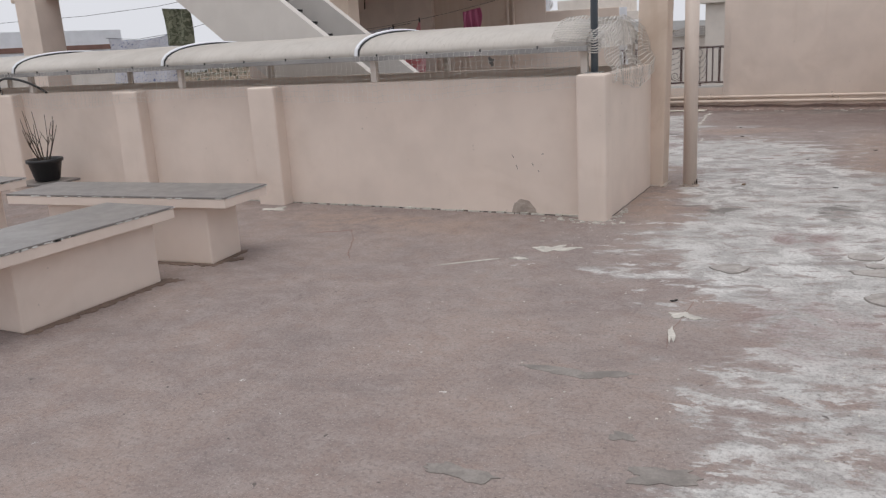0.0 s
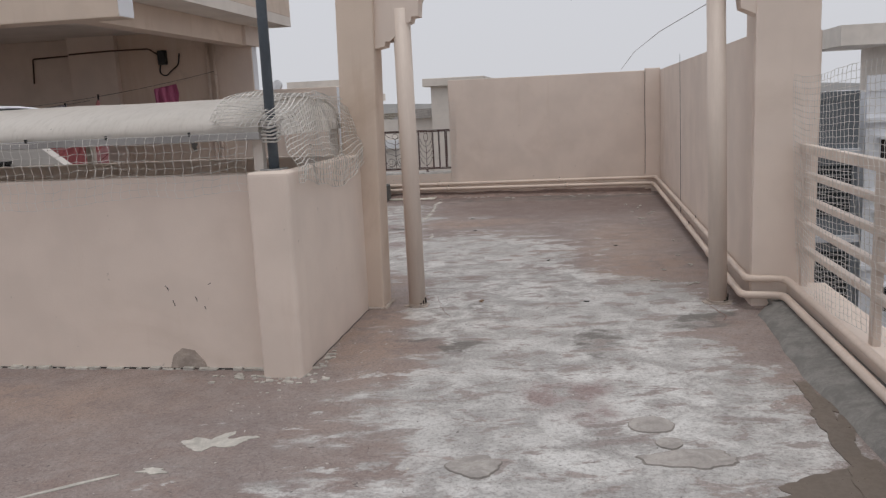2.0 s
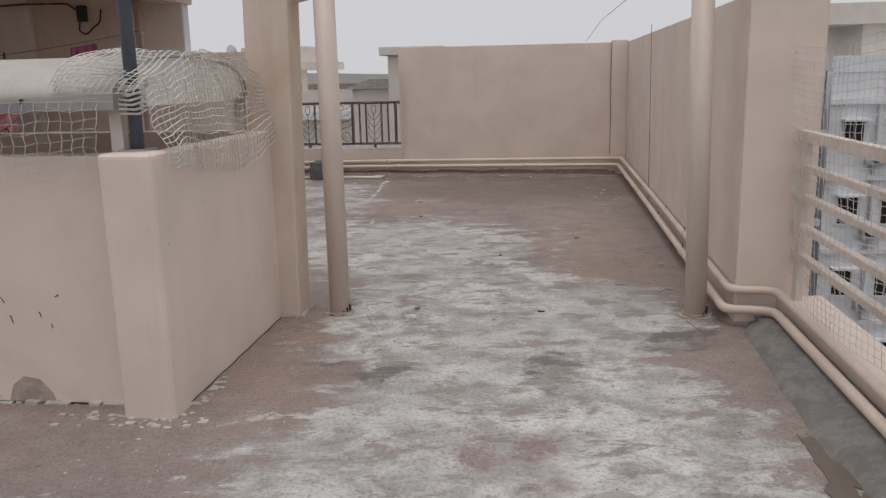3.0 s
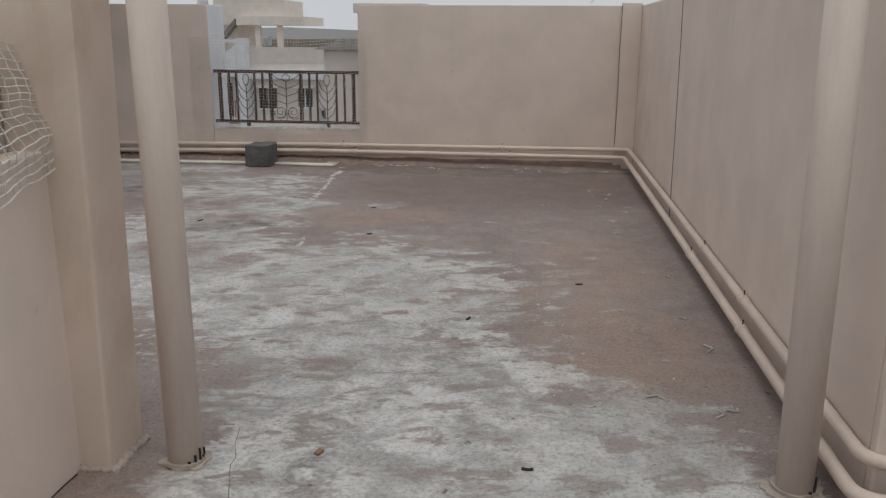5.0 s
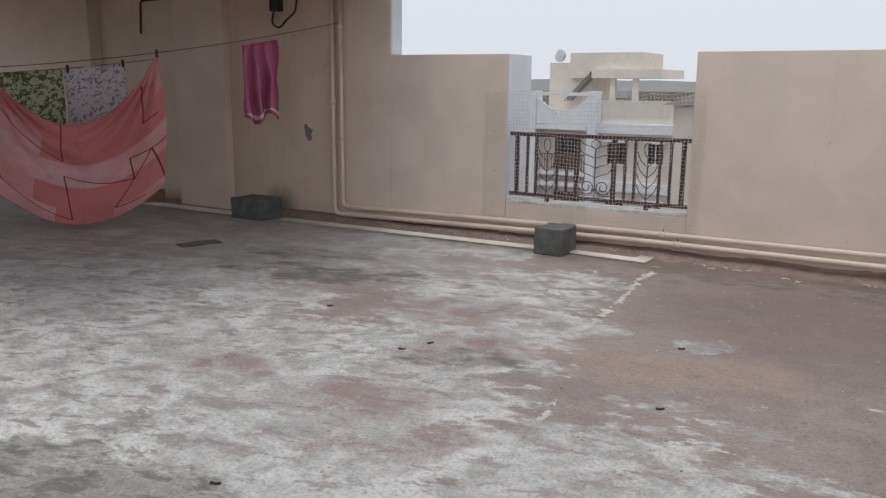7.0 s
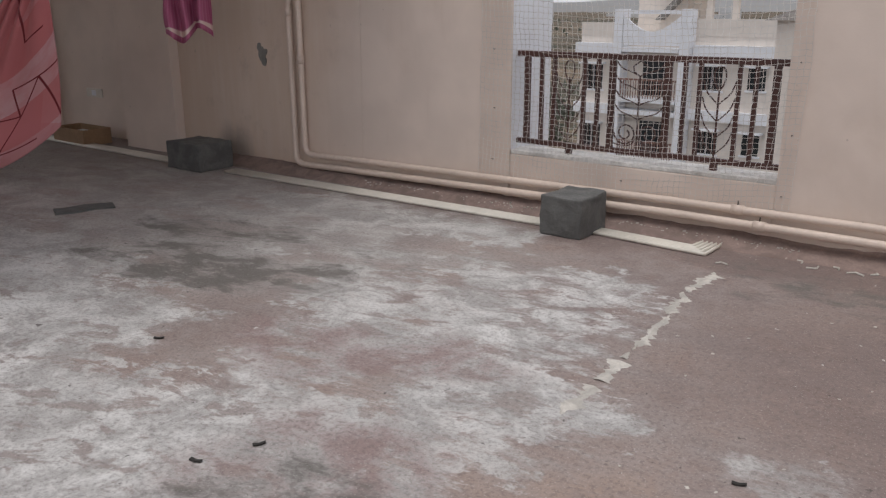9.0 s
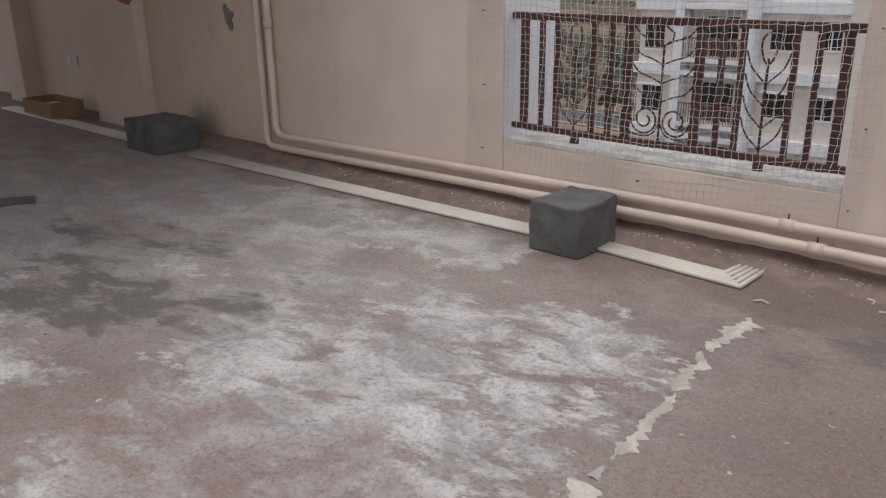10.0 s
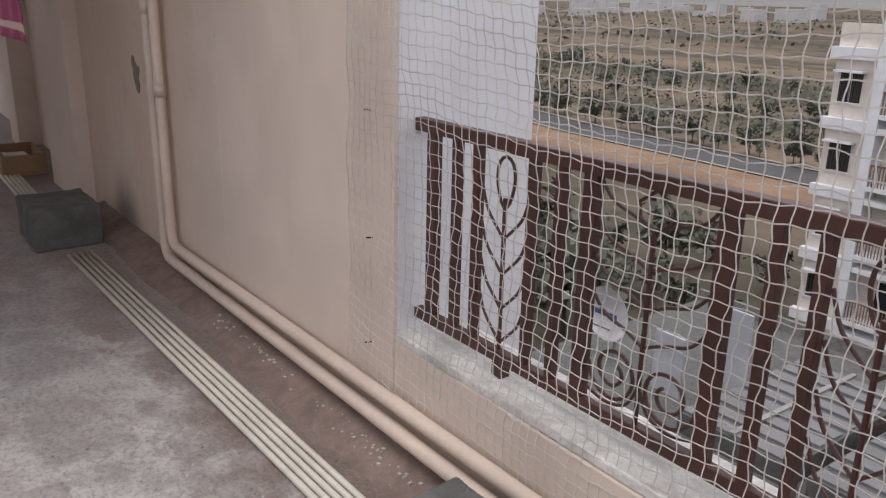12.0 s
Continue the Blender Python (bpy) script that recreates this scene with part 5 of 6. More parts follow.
RINGS = [(0.02, 5.935, 0.105, 0.10, 0.12, 0), (0.14, 5.555, 0.19, 0.085, 0.35, 5), (0.08, 5.72, 0.06, 0.06, 0.15, 0), (-0.77, 5.43, 0.12, 0.10, 0.25, 20), (0.17, 5.035, 0.155, 0.125, 0.15, 0)]
mark("water_mark_edge", M_RINGEDGE, "dark rims of dried puddles on the floor", [(x, y, a * 1.06, b * 1.07, r, z) for x, y, a, b, r, z in RINGS], 0.0008)
mark("water_mark", M_RING, "dried puddle marks on the floor", RINGS, 0.0042)
mark("wet_stain", M_WET, "dark wet stains on the cement floor", [(0.62, 5.24, 0.26, 0.20, 0.5, 12), (0.40, 3.90, 0.20, 0.14, 0.5, 0), (0.33, 3.42, 0.20, 0.13, 0.4, 10), (0.855, 6.30, 0.045, 0.26, 0.55, 4), (0.85, 5.80, 0.05, 0.28, 0.55, -6), (0.82, 6.05, 0.05, 0.12, 0.6, 0), (0.84, 5.35, 0.08, 0.25, 0.5, 0)])
mark("bare_concrete", M_RINGEDGE, "broken places where bare concrete shows", [(-1.15, 3.50, 0.18, 0.045, 0.8, 8), (-0.82, 2.95, 0.05, 0.035, 0.5, 0), (-0.62, 2.72, 0.10, 0.05, 0.8, 20), (-1.30, 2.48, 0.11, 0.04, 0.8, 0)], 0.002)
mark("lime_flake", M_LIME, "pale flaked lime on the floor", [(-2.06, 5.62, 0.11, 0.075, 0.9, 10), (-1.9, 5.68, 0.05, 0.015, 0.6, 20), (-2.5, 5.12, 0.22, 0.012, 0.4, 38), (-0.87, 4.43, 0.06, 0.045, 0.9, 0), (-0.87, 4.12, 0.014, 0.10, 0.7, 10), (-2.2, 5.3, 0.05, 0.025, 0.8, 0), (-5.25, 6.36, 0.10, 0.07, 0.8, 30)])
bm = bmesh.new()
for (xa, ya), (xb, yb), w, gap in (((-2.50, 15.02), (-2.50, 14.62), 0.055, -0.3), ((-2.52, 14.60), (-2.46, 14.25), 0.042, -0.5), ((-2.45, 14.25), (-2.42, 13.75), 0.034, -0.35), ((-2.42, 13.72), (-2.38, 13.05), 0.05, -0.35), ((-2.06, 11.85), (-2.02, 11.45), 0.028, -0.1), ((-1.60, 11.1), (-1.50, 10.75), 0.018, 0.0), ((-1.45, 10.5), (-1.38, 10.2), 0.012, 0.0)):
    steps = int(abs(yb - ya) / 0.012)
    prev = None
    for k in range(steps + 1):
        s = k / steps
        y = ya + (yb - ya) * s
        x = xa + (xb - xa) * s + 0.03 * noise.noise((y * 5, 1, 0))
        if noise.noise((y * 7, 9, 2)) < gap:
            prev = None
            continue
        e = min(1.0, 5 * s + 0.2, 5 * (1 - s) + 0.2)
        wl, wr = [w * e * (0.60 + 0.9 * noise.noise((y * 11, q, 0)) + 0.9 * noise.noise((y * 37, q, 3))) for q in (2, 8)]
        row = [bm.verts.new(p) for p in ((x - abs(wl), y, 0.0005), (x, y, 0.006), (x + abs(wr), y, 0.0005))]
        if prev:
            bm.faces.new((prev[0], row[0], row[1], prev[1]))
            bm.faces.new((prev[1], row[1], row[2], prev[2]))
        prev = row
bmesh.ops.recalc_face_normals(bm, faces=bm.faces)
setting("crack_filler", bm, M_LIME, "pale mortar strip smeared over a floor crack", "mark")
FOOT = [(-4.41, 3.0 + 0.09 * k, 0.05, 0.06, 0.7, 0) for k in range(13)] + [(-5.92 + 0.105 * k, 4.33 + 0.012 * k, 0.07, 0.035, 0.7, 6) for k in range(15)] + [(-4.37 - 0.009 * k, 4.53 + 0.075 * k, 0.04, 0.05, 0.7, 0) for k in range(6)] + [(-4.30, 4.70, 0.06, 0.04, 0.8, 20), (-4.36, 4.10, 0.06, 0.04, 0.8, 30)]
mark("foot_grime", M_GRIME, "brown dirt along the feet of the benches", FOOT, 0.003)
bm = bmesh.new()
tube(bm, [(-9.2 + 0.12 * k, 6.697 + 0.004 * math.sin(k * 2.1), 0.002) for k in range(59)], 0.007, 5)
tube(bm, [(-1.925 + 0.004 * math.sin(k * 1.7), 6.6 + 0.08 * k, 0.002) for k in range(20)], 0.0025, 5)
setting("foot_dirt_line", bm, M_DIRT, "dark dirt line where wall meets floor", "dirt")
bm = bmesh.new()
def crack(pts, r=0.004):
    out = []
    for a, b in zip(pts, pts[1:]):
        for k in range(8):
            s = k / 8
            x, y = a[0] + (b[0] - a[0]) * s, a[1] + (b[1] - a[1]) * s
            out.append((x + 0.02 * noise.noise((x * 9, y * 9, 0)), y + 0.02 * noise.noise((x * 9, y * 9, 5)), 0.0005))
    tube(bm, out, r, 4)
crack([(-4.2, 5.62), (-3.95, 5.76), (-3.75, 5.5), (-3.52, 5.08), (-3.42, 4.95)], 0.0025)
crack([(-0.86, 4.7), (-0.88, 4.2), (-0.86, 3.9)], 0.0015)
crack([(-1.45, 8.55), (-1.35, 8.15), (-1.25, 7.9)], 0.0015)
crack([(0.63, 8.2), (0.70, 7.9), (0.66, 7.8)], 0.003)
setting("floor_crack", bm, M_BROWNBAND, "thin dark cracks in the floor", "crack")
for i, (x, y, a) in enumerate(((-1.557, 11.946, 30), (-1.715, 12.978, 20), (-3.113, 12.246, 60), (0.075, 10.755, 10), (-0.255, 8.345, 0), (-0.97, 4.67, 50), (-3.2, 12.05, 15), (-4.2, 12.6, 40), (-0.6, 10.0, 70), (-2.9, 10.2, 20))):
    bm = boxm(-0.024, 0.024, -0.007, 0.007, 0.0, 0.006, bevel=0.002)
    roughen(bm, 0.005, 30, 1)
    ob = solid("dry_leaf", bm, M_DIRT, "small dark curled dry leaf on the floor", "leaf", "dry leaves")
    ob.matrix_world = pose(x, y, 0.003, 0, 0, a)
ob = solid("brick_chip", boxm(-0.02, 0.02, -0.012, 0.012, 0, 0.012, bevel=0.003), M_EARTH, "small orange brick chip on the floor", "chip")
ob.matrix_world = pose(-1.07, 8.38, 0, 0, 0, 70)
bm = bmesh.new()
prism(bm, [(-0.17, -0.035), (-0.05, -0.05), (0.06, -0.03), (0.17, -0.045), (0.18, 0.03), (0.02, 0.05), (-0.1, 0.04), (-0.16, 0.05)], "z", 0.0, 0.014)
bmesh.ops.scale(bm, vec=(1.2, 2.0, 1.0), verts=bm.verts)
roughen(bm, 0.006, 14)
ob = solid("rag", bm, M_BLOCK, "flattened dark rag lying on the floor", "rag")
ob.matrix_world = pose(-6.78, 13.74, 0.0, 0, 0, 70)
bm = bmesh.new()
for k in range(34):
    x, y = (random.uniform(-2.5, 0.7), random.uniform(15.15, 15.55)) if k % 2 else (random.uniform(0.35, 0.8), random.uniform(8.8, 14.5))
    a = random.uniform(0, 3.1)
    s = random.uniform(0.02, 0.07)
    tube(bm, [(x, y, 0.004), (x + s * math.cos(a), y + s * math.sin(a), 0.005), (x + s * 1.5 * math.cos(a + 0.6), y + s * 1.5 * math.sin(a + 0.6), 0.004)], 0.006, 4)
solid("cement_splashes", bm, M_LIME, "pale cement splashes along the wall foot", "splashes", kind="stuff")
bm = bmesh.new()
for k in range(420):
    t = random.random()
    x, y = (random.uniform(-2.4, 0.7), random.uniform(3.0, 6.6)) if t < 0.45 else (random.uniform(-2.2, -1.4), random.uniform(5.9, 8.2)) if t < 0.65 else (random.uniform(-2.5, 0.7), random.uniform(9, 15))
    s = random.uniform(0.0015, 0.0055)
    blob(bm, x, y, s * 1.5, s, -0.001, 0.002, x * 9 + y, 0.8, 9, 360 * random.random())
solid("paint_flecks", bm, M_LIME, "scattered pale paint flecks on the floor", "flecks", kind="stuff")
# power cord from the wall to the gate
solid("cable", tubem([(0.4, 15.75, 1.95), (0.42, 13.0, 2.08), (0.5, 10.5, 2.14), (0.66, 8.35, 2.18)], 0.003, 6), M_EDGE, "grey cable from the parapet to the gate pole", "cable")

# parapets behind the walker
setting("wall_back", boxm(LEFT, RIGHT, BACK - 0.2, BACK, -0.25, 1.2), M_WALL, "plain peach parapet", "wall")
setting("wall_left", boxm(LEFT - 0.2, LEFT, BACK, 8.3, -0.25, 1.2), M_WALL, "plain peach parapet", "wall")
setting("house_body", boxm(LEFT, RIGHT, BACK, 16.38, -16.0, -3.25), M_CREAM, "cream plastered body of the house below", "house")


# ---- the town around ----
GROUND = -16.0
bm = bmesh.new()
vs = [bm.verts.new((x, y, GROUND)) for x, y in ((-3000, -3000), (3000, -3000), (3000, 3000), (-3000, 3000))]
bm.faces.new(vs)
solid("ground", bm, M_LAND, "dry scrub land round the houses", "ground", kind="structure")


def strip(name, pts, width, z, material, label, category):
    bm = bmesh.new()
    prev = None
    for x, y in pts:
        row = [bm.verts.new((x, y - width / 2, z)), bm.verts.new((x, y + width / 2, z))]
        if prev:
            bm.faces.new((prev[0], row[0], row[1], prev[1]))
        prev = row
    return solid(name, bm, material, label, category, kind="structure")


ROAD = [(-400, 150), (-200, 112), (-80, 92), (-38, 90), (60, 96), (300, 110)]
strip("road", [(x, y + 3.2) for x, y in ROAD], 6.6, GROUND + 0.05, M_ASPHALT, "grey asphalt road across the scrub land", "road")
strip("pavement_near", [(x, y - 0.5) for x, y in ROAD], 0.5, GROUND + 0.15, M_RING, "pale kerb along the road", "pavement")
strip("pavement_far", [(x, y + 6.9) for x, y in ROAD], 0.6, GROUND + 0.15, M_RING, "pale kerb along the road", "pavement")
strip("earth_bank", [(x, y - 5.2) for x, y in ROAD], 8, GROUND + 0.10, M_EARTH, "strip of bare orange earth beside the road", "earth")


def tree(height, seed, name="roadside_tree", label="dusty roadside tree with a sparse, haze-paled crown"):
    rng = random.Random(seed)
    t = thing(name, (0, 0, 0), label, "tree", "roadside trees")
    bm = bmesh.new()
    tube(bm, [(0, 0, 0), (0.05 * height * 0.1, 0.02, height * 0.3), (0.02, 0.0, height * 0.6)], height * 0.03, 7, True, height * 0.012)
    for k in range(5):
        a = k * 1.26 + rng.random()
        tube(bm, [(0, 0, height * (0.28 + 0.06 * k)), (0.2 * height * math.cos(a), 0.2 * height * math.sin(a), height * (0.5 + 0.07 * k))], height * 0.012, 5, True, height * 0.004)
    part("trunk", bm, M_TWIG, t)
    bm = bmesh.new()
    hubs = [(Vector((rng.gauss(0, 0.20), rng.gauss(0, 0.20), rng.uniform(0.42, 0.92))) * height, rng.uniform(0.10, 0.2) * height) for _ in range(11)]
    for _ in range(330):
        c, r = rng.choice(hubs)
        p = c + Vector((rng.gauss(0, 1), rng.gauss(0, 1), rng.gauss(0, 0.8))) * r * 0.55
        u = Vector((rng.gauss(0, 1), rng.gauss(0, 1), rng.gauss(0, 1))).normalized() * height * 0.075
        w = u.orthogonal().normalized() * height * 0.055
        bm.faces.new([bm.verts.new(p + d) for d in (u, w, -u, -w)])
    part("crown", bm, M_LEAF, t)
    return t


kinds = [tree(4.2, 1), tree(6.0, 2), tree(3.2, 3)]
rng = random.Random(4)
spots = []
for k in range(80):
    x = -190 + 2.7 * k
    spots.append((x + rng.uniform(-1, 1), np.interp(x, [p[0] for p in ROAD], [p[1] for p in ROAD]) + 8.4 + rng.uniform(-0.6, 0.6), 0.55))
for k in range(138):
    x = rng.uniform(-190, 20)
    spots.append((x, float(np.interp(x, [p[0] for p in ROAD], [p[1] for p in ROAD])) + 14 + 62 * rng.random() ** 1.3, rng.uniform(0.35, 0.7)))
for k in range(62):
    spots.append((rng.uniform(-60, -16), rng.uniform(36, 60), rng.uniform(0.45, 1.0)))
for k in range(20):
    spots.append((rng.uniform(14, 60), rng.uniform(60, 120), rng.uniform(0.8, 1.6)))
for i, (x, y, s) in enumerate(spots):
    src = kinds[i % 3]
    m = pose(x, float(y), GROUND, 0, 0, rng.uniform(0, 360))
    if i < 3:
        kinds[i].matrix_basis = m
    else:
        copy_thing(src, m @ Matrix.Scale(s, 4))
bm = bmesh.new()
for k in range(9000):
    a = rng.uniform(-1.3, 0.9)
    d = rng.uniform(330, 1100)
    clump = noise.noise((math.sin(a) * d * 0.03, math.cos(a) * d * 0.03, 1.0))
    if clump < -0.05:
        continue
    p = Vector((math.sin(a) * d, math.cos(a) * d, GROUND + rng.uniform(0, 2 + 7 * clump)))
    s = rng.uniform(0.5, 1.1)
    u = Vector((rng.gauss(0, 1), rng.gauss(0, 1), rng.gauss(0, 0.6))).normalized() * s * 1.6
    w = u.orthogonal().normalized() * s
    bm.faces.new([bm.verts.new(p + q) for q in (u, w, -u, -w)])
for k in range(16000):
    x = rng.uniform(-200, 20)
    y = float(np.interp(x, [p[0] for p in ROAD], [p[1] for p in ROAD])) + 13 + 70 * rng.random() ** 1.2
    clump = noise.noise((x * 0.09, y * 0.09, 4.0)) + 0.4 * noise.noise((x * 0.3, y * 0.3, 4.0))
    if clump < 0.02:
        continue
    p = Vector((x, y, GROUND + rng.uniform(0, 1.0 + 5.5 * clump)))
    u = Vector((rng.gauss(0, 1), rng.gauss(0, 1), rng.gauss(0, 0.6))).normalized() * rng.uniform(0.2, 0.42)
    w = u.orthogonal().normalized() * 0.25
    bm.faces.new([bm.verts.new(p + q) for q in (u, w, -u, -w)])
solid("far_scrub", bm, M_LEAF, "far scrub and trees on the plain", "scrub", kind="stuff")
bm = bmesh.new()
for k in range(150):
    a, d = rng.uniform(-1.4, 1.2), rng.uniform(700, 1400)
    x, y, w, h = math.sin(a) * d, math.cos(a) * d, rng.uniform(8, 22), rng.uniform(4, 13)
    box(bm, x - w / 2, x + w / 2, y - 8, y + 8, GROUND, GROUND + h)
solid("backdrop_town", bm, M_FARTOWN, "blocks of the far town with haze in their pale colour", "backdrop", kind="structure")
bm = bmesh.new()
prev = None
for k in range(121):
    a = -1.7 + 3.4 * k / 120
    h = 26 + 14 * noise.noise((a * 4, 0, 0)) + 6 * noise.noise((a * 17, 2, 0))
    row = [bm.verts.new((2200 * math.sin(a), 2200 * math.cos(a), GROUND)), bm.verts.new((2200 * math.sin(a), 2200 * math.cos(a), GROUND + h))]
    if prev:
        bm.faces.new((prev[0], row[0], row[1], prev[1]))
    prev = row
solid("backdrop_hills", bm, M_HILL, "low hills on the horizon with haze in their pale colour", "backdrop", kind="structure")


def house_window(house, x0, x1, z0, z1, y, grille=False):
    w = part("window", boxm(x0 - 0.10, x1 + 0.10, y - 0.06, y - 0.001, z0 - 0.10, z0 - 0.001, bevel=0.01), M_WHITE, house, "window with a white sill and dark glass")
    part("pane", boxm(x0, x1, y - 0.016, y - 0.002, z0, z1), M_GLASS, w)
    part("window_frame", boxm((x0 + x1) / 2 - 0.03, (x0 + x1) / 2 + 0.03, y - 0.03, y - 0.016, z0, z1), M_WHITE, w)
    part("sunshade", boxm(x0 - 0.15, x1 + 0.15, y - 0.45, y - 0.001, z1 + 0.04, z1 + 0.12), M_WHITE, w)
    if grille:
        bm = bmesh.new()
        for k in range(7):
            x = x0 + (x1 - x0) * (k + 0.5) / 7
            box(bm, x - 0.012, x + 0.012, y - 0.05, y - 0.03, z0, z1)
        part("grille", bm, M_RAIL, w)


# apartment house across the scrub
NY = 50.0
ap = thing("apartment_house", (-15, NY + 6, GROUND), "cream and white apartment house with balconies and a roof stair tower", "house")
part("wall", boxm(-21.6, -4.0, NY, NY + 14, GROUND, 0.0), M_CREAM, ap)
part("roof_parapet", boxm(-21.6, -19.1, NY - 0.02, NY + 0.18, 0.0, 0.60), M_CREAM, ap)
part("roof_parapet", boxm(-15.5, -4.0, NY - 0.02, NY + 0.18, 0.0, 0.80), M_CREAM, ap)
for x in (-19.15, -15.75):
    part("facade_pilaster", boxm(x - 0.22, x + 0.22, NY - 0.9, NY - 0.021, GROUND, 1.25), M_WHITE, ap, "white vertical fin")
bm = bmesh.new()
n_ = 20
curve = [(-18.9 + 2.9 * k / n_, 0.95 - 0.75 * math.sin(math.pi * k / n_)) for k in range(n_ + 1)]
for (xa, za), (xb, zb) in zip(curve, curve[1:]):
    prism(bm, [(xa, -0.45), (xb, -0.45), (xb, zb), (xa, za)], "y", NY - 0.85, NY - 0.7)
bmesh.ops.remove_doubles(bm, verts=bm.verts, dist=0.0005)
part("balcony_crest", bm, M_WHITE, ap, "white dipped balcony parapet")
part("cross_bar", boxm(-18.93, -15.97, NY - 0.84, NY - 0.72, 1.02, 1.2), M_WHITE, ap)
for f in range(5):
    z = -0.75 - 3.05 * f
    part("floor_band", boxm(-21.75, -19.4, NY - 0.35, NY - 0.001, z - 0.15, z + 0.35), M_WHITE, ap, "white floor band")
    part("floor_band", boxm(-15.5, -4.0, NY - 0.35, NY - 0.001, z - 0.15, z + 0.35), M_WHITE, ap, "white floor band")
    rec = part("balcony", boxm(-18.9, -16.0, NY - 0.95, NY - 0.001, z - 2.45, z - 2.25), M_WHITE, ap, "balcony with a dark railing")
    part("balcony_door", boxm(-18.1, -16.6, NY - 0.02, NY - 0.002, z - 2.2, z - 0.4), M_GLASS, rec)
    part("balcony_ceiling", boxm(-18.9, -16.0, NY - 0.9, NY - 0.001, z - 0.02, z + 0.2), M_WHITE, rec)
    bm = bmesh.new()
    for k in range(22):
        x = -18.85 + 2.8 * k / 21
        box(bm, x - 0.018, x + 0.018, NY - 0.92, NY - 0.88, z - 2.25, z - 1.35)
    box(bm, -18.9, -16.0, NY - 0.93, NY - 0.87, z - 1.38, z - 1.30)
    part("balcony_railing", bm, M_BROWNBAND, rec)
    house_window(ap, -21.3, -20.3, z - 2.0, z - 0.75, NY, True)
    house_window(ap, -15.1, -14.1, z - 1.75, z - 0.65, NY, True)
    house_window(ap, -12.9, -12.1, z - 1.65, z - 0.65, NY)
    house_window(ap, -9.9, -8.7, z - 1.9, z - 0.65, NY, True)
    house_window(ap, -6.6, -5.4, z - 1.9, z - 0.65, NY)
    ac = part("air_conditioner", boxm(-11.6, -10.7, NY - 0.45, NY - 0.002, z - 2.3, z - 1.65, bevel=0.03), M_PALEGREY, ap, "pale air conditioner unit")
    part("fan_grille", tubem([(-11.25, NY - 0.47, z - 1.97), (-11.25, NY - 0.452, z - 1.97)], 0.26, 14), M_DARKSTRIP, ac)
tw = part("stair_tower", boxm(-19.5, -16.9, NY + 2.2, NY + 6, 0.0, 2.8), M_CREAM, ap)
part("tower_head", boxm(-18.2, -14.1, NY + 2.0, NY + 6, 1.95, 3.33), M_CREAM, ap)
part("tower_slab", boxm(-16.7, -12.85, NY + 1.4, NY + 6, 1.95, 2.42), M_CREAM, ap)
for x in (-15.55, -14.3):
    part("tower_post", boxm(x - 0.14, x + 0.14, NY + 1.6, NY + 1.9, 0.0, 1.95), M_CREAM, ap)
bm = bmesh.new()
prism(bm, [(-18.3, 0.7), (-16.8, 2.3), (-16.8, 2.0), (-18.0, 0.7)], "y", NY + 1.5, NY + 2.1)
part("tower_stair", bm, M_MORTAR, ap)
dish = part("roof_dish", tubem([(-18.9, NY + 2.5, 3.15), (-18.98, NY + 2.3, 3.2)], 0.30, 14, 0.36), M_DISH, ap, "grey satellite dish on the roof")
part("dish_arm", tubem([(-18.9, NY + 2.5, 2.9), (-18.9, NY + 2.5, 3.15)], 0.03, 6), M_EDGE, dish)

# block close behind the parapet
nb = thing("roof_cabin", (-4.4, 30, -3), "cream roof cabin with a flat cap on the next house", "cabin")
part("wall", boxm(-5.2, -3.55, 30.0, 33.0, GROUND, 2.15), M_CREAM, nb)
part("cap", boxm(-5.45, -3.35, 29.8, 33.2, 2.151, 2.42, bevel=0.02), M_CREAM, nb)
part("low_wall", boxm(-6.5, -5.2, 30.4, 33.0, GROUND, 1.10), M_CREAM, nb)
bm = bmesh.new()
prism(bm, [(-6.75, 1.10), (-5.9, 1.42), (-5.2, 1.42), (-5.2, 1.10)], "y", 30.2, 33.2)
part("low_roof", bm, M_RING, nb, "grey sloped roof")

lf = thing("left_house", (-31, 24, -3), "cream house roof with a pale blue parapet", "house")
part("wall", boxm(-46, -30, 14, 30, GROUND, 1.6), M_CREAM, lf)
part("parapet", boxm(-30.2, -29.9, 14, 27.0, 1.601, 2.7), M_WHITE, lf, "pale blue-white parapet")
part("trim_band", boxm(-29.9, -29.86, 14, 27.0, 1.9, 2.1), M_BROWNBAND, lf)

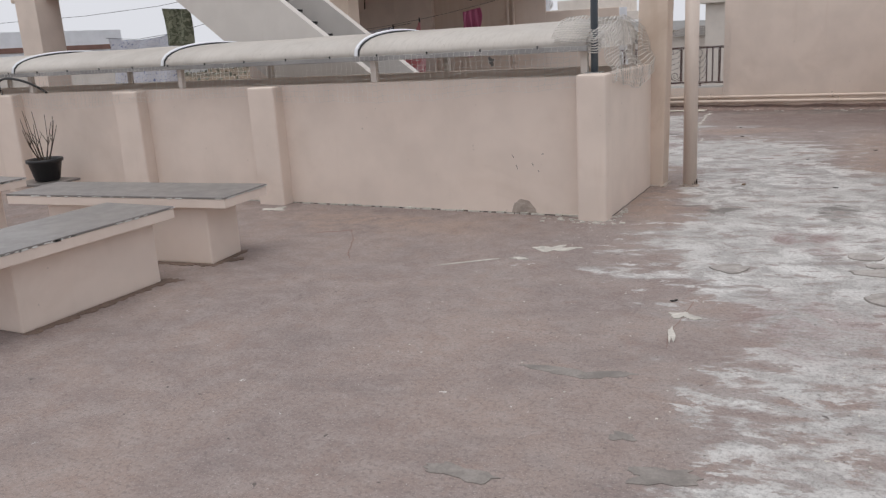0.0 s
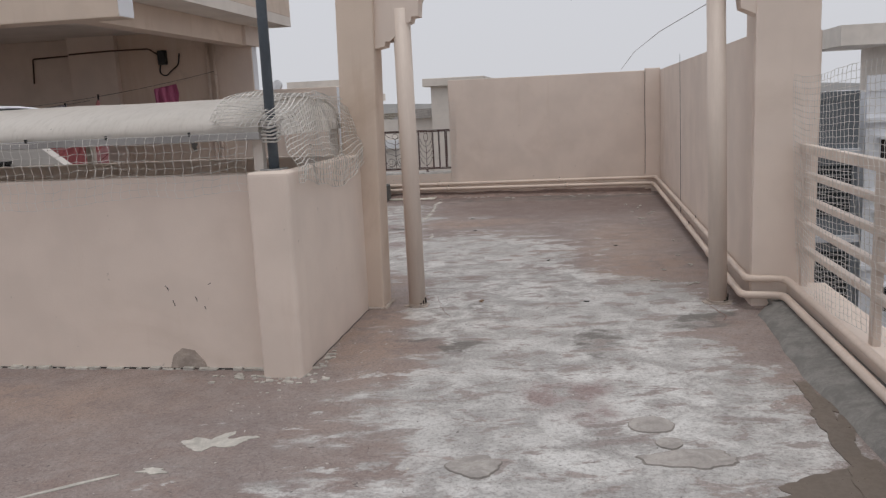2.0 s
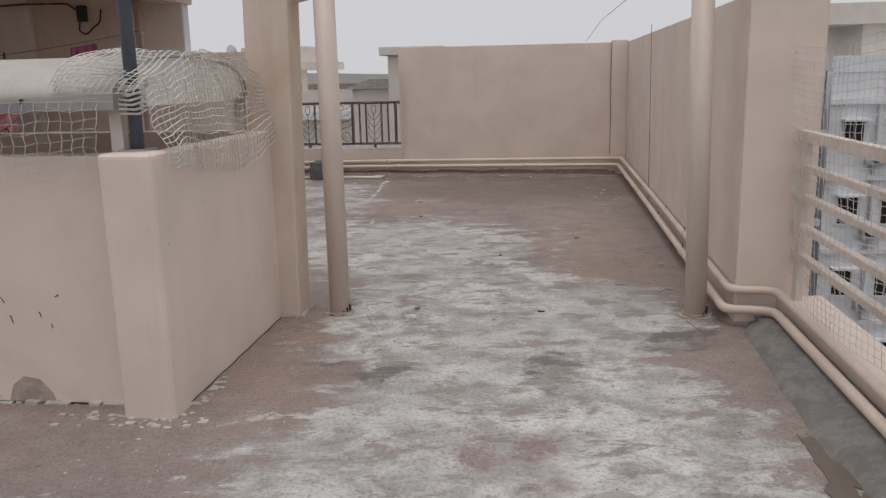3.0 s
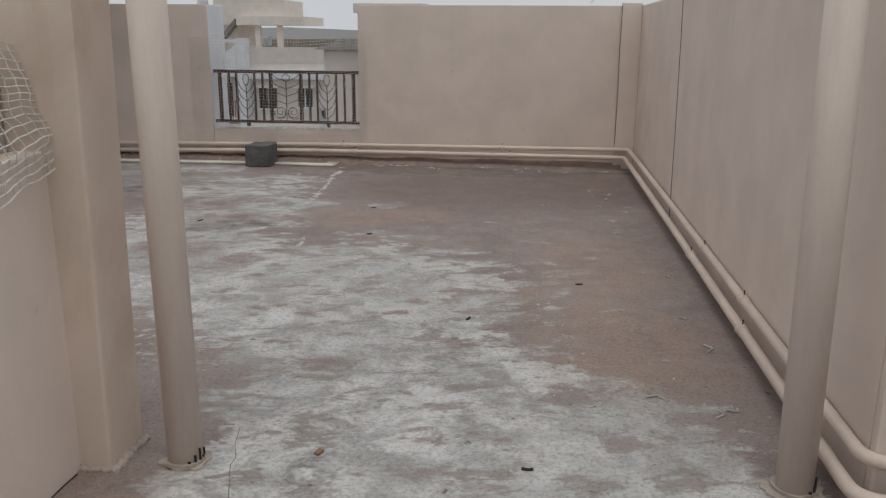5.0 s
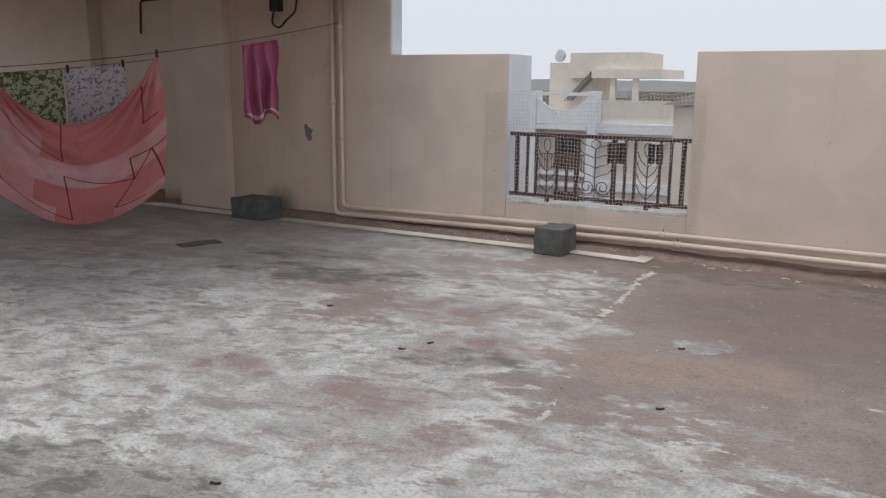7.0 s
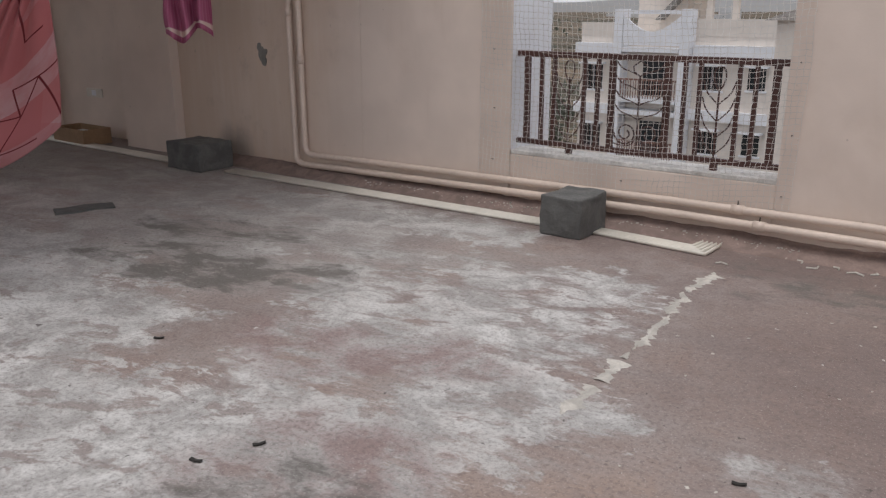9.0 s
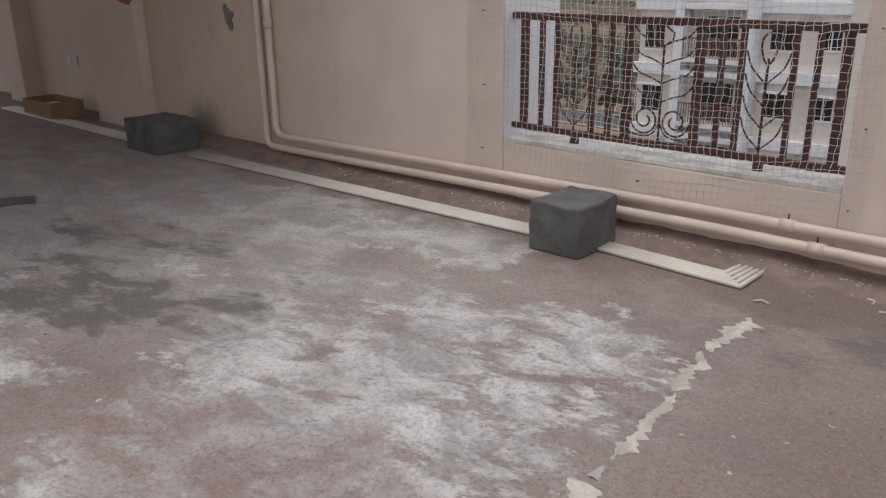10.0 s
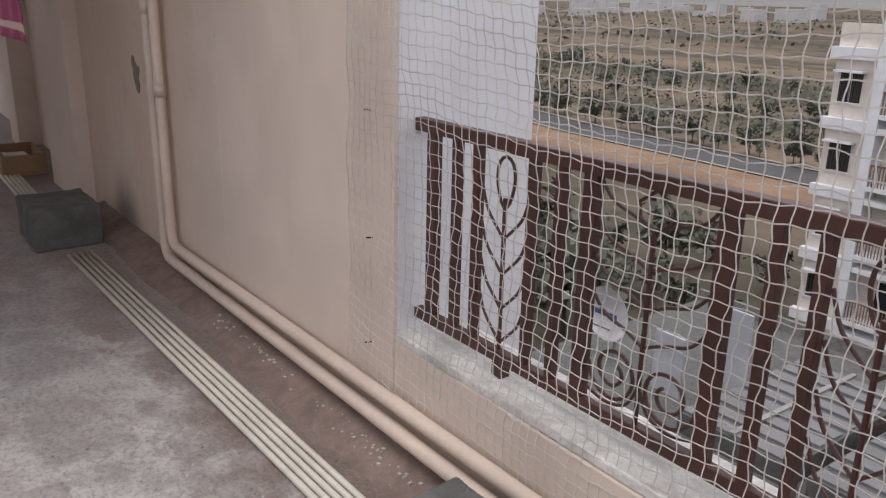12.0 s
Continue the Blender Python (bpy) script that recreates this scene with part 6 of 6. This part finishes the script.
# white house beyond the side railing
wh = thing("white_house", (14, 36, GROUND), "white apartment house with air conditioners and dark windows", "house")
part("wall", boxm(11.3, 30, 38, 52, GROUND, 1.25), M_WHITE, wh)
part("roof_cabin", boxm(13.2, 15.4, 40.5, 45, 1.251, 3.2), M_CREAM, wh)
part("roof_slab", boxm(10.8, 15.9, 40.0, 45.4, 3.201, 4.05), M_CREAM, wh)
part("parapet", boxm(11.3, 30, 37.97, 38.15, 1.251, 1.9), M_WHITE, wh)
for f in range(5):
    z = 0.2 - 3.05 * f
    part("floor_band", boxm(11.25, 30, 37.8, 37.969, z - 0.2, z), M_WHITE, wh)
    for x in (11.9, 13.6, 15.3, 17.4, 19.5, 22.5, 25.5):
        house_window(wh, x, x + 0.75, z - 2.0, z - 0.9, 38.0, True)
    for x in (12.75, 14.45, 16.2, 18.3):
        ac = part("air_conditioner", boxm(x, x + 0.8, 37.55, 37.99, z - 2.6, z - 2.0, bevel=0.03), M_PALEGREY, wh, "pale air conditioner unit")
        part("fan_grille", tubem([(x + 0.33, 37.53, z - 2.3), (x + 0.33, 37.548, z - 2.3)], 0.22, 12), M_DARKSTRIP, ac)
    part("drain_pipe", tubem([(13.1, 37.9, z - 3.0), (13.1, 37.9, z)], 0.06, 7), M_PALEGREY, wh)
dk = thing("grey_house", (6.5, 38, GROUND), "slate blue apartment house with louvred windows", "house")
part("wall", boxm(3.5, 9.45, 33, 45, GROUND, 1.0), M_SLATEBLUE, dk)
part("roof_parapet", boxm(3.5, 9.45, 32.97, 33.15, 1.001, 1.35), M_SLATEBLUE, dk)
for f in range(5):
    z = -0.75 - 3.1 * f
    part("floor_band", boxm(3.45, 9.5, 32.7, 32.999, z - 0.12, z + 0.10), M_PALEGREY, dk, "pale floor band")
    for x in (4.2, 6.2, 8.0):
        w = part("window", boxm(x, x + 1.25, 32.95, 32.999, z - 2.3, z - 0.5), M_GLASS, dk, "wide dark louvred window")
        bm = bmesh.new()
        for k in range(9):
            box(bm, x + 0.02, x + 1.23, 32.91, 32.949, z - 2.25 + 0.2 * k, z - 2.20 + 0.2 * k)
        part("louvres", bm, M_SLAT, w)
tk = thing("water_tank", (8.3, 36, 1.0), "dark water tank on the slate blue roof", "tank")
part("tank_body", tubem([(8.3, 36, 1.001), (8.3, 36, 1.75), (8.3, 36, 1.85)], 0.5, 16), M_BLACKBOX, tk, "", True)

# roofs just below the railing
lr = thing("lower_house", (-9, 27, GROUND), "lower grey roof terrace with slatted skylights", "house")
part("wall", boxm(-10.6, -2.0, 24.5, 31.5, GROUND, -6.2), M_BLOCK, lr)
part("roof_deck", boxm(-14.2, -2.0, 24.5, 31.5, -6.2, -6.0), M_BLOCK, lr)
part("parapet", boxm(-14.4, -2.0, 24.3, 24.5, -6.2, -5.5), M_BLOCK, lr)
part("parapet", boxm(-14.2, -2.0, 31.5, 31.6, -6.2, -5.7), M_MORTAR, lr)
for k in range(3):
    x = -10.2 + 2.5 * k
    sk = part("skylight", boxm(x, x + 2.2, 25.6, 29.6, -5.999, -5.6), M_BLOCK, lr, "skylight with pale slats")
    for r in range(9):
        part("slat", boxm(x + 0.05, x + 2.15, 25.65 + r * 0.44, 25.93 + r * 0.44, -5.599, -5.55), M_SLAT, sk)
    part("ridge", boxm(x + 1.05, x + 1.15, 25.6, 29.6, -5.549, -5.5), M_EDGE, sk)
sp = thing("sheet_panel", (-11.0, 27.0, -6.0), "pale blue-grey sheet panels leaning on the lower roof", "panel")
part("panel", boxm(-11.65, -10.95, 26.6, 26.66, -5.999, -4.75), M_PALEGREY, sp)
part("panel", boxm(-10.75, -10.05, 27.3, 27.36, -5.999, -4.1), M_PALEGREY, sp)
sd = thing("satellite_dish", (-13.0, 27.0, -6.0), "pale satellite dish with blue lettering on the lower roof", "dish")
part("mast", tubem([(-13.0, 27.0, -5.999), (-13.0, 27.0, -5.2)], 0.04, 8), M_EDGE, sd)
bm = bmesh.new()
rings = []
for k in range(6):
    r = 0.12 * k + 0.001
    rings.append([bm.verts.new((-13.0 + r * math.cos(a), 26.9 - 0.25 * (k / 5) ** 2, -4.9 + r * math.sin(a))) for a in [2 * math.pi * j / 20 for j in range(20)]])
for a, b in zip(rings, rings[1:]):
    for j in range(20):
        bm.faces.new((a[j], a[(j + 1) % 20], b[(j + 1) % 20], b[j]))
d = part("reflector", bm, M_DISH, sd, "", True)
part("lettering", boxm(-13.3, -12.7, 26.62, 26.64, -4.95, -4.85), M_INK, d)
part("feed_arm", tubem([(-13.0, 26.95, -5.4), (-13.0, 26.2, -5.0)], 0.02, 6), M_EDGE, sd)
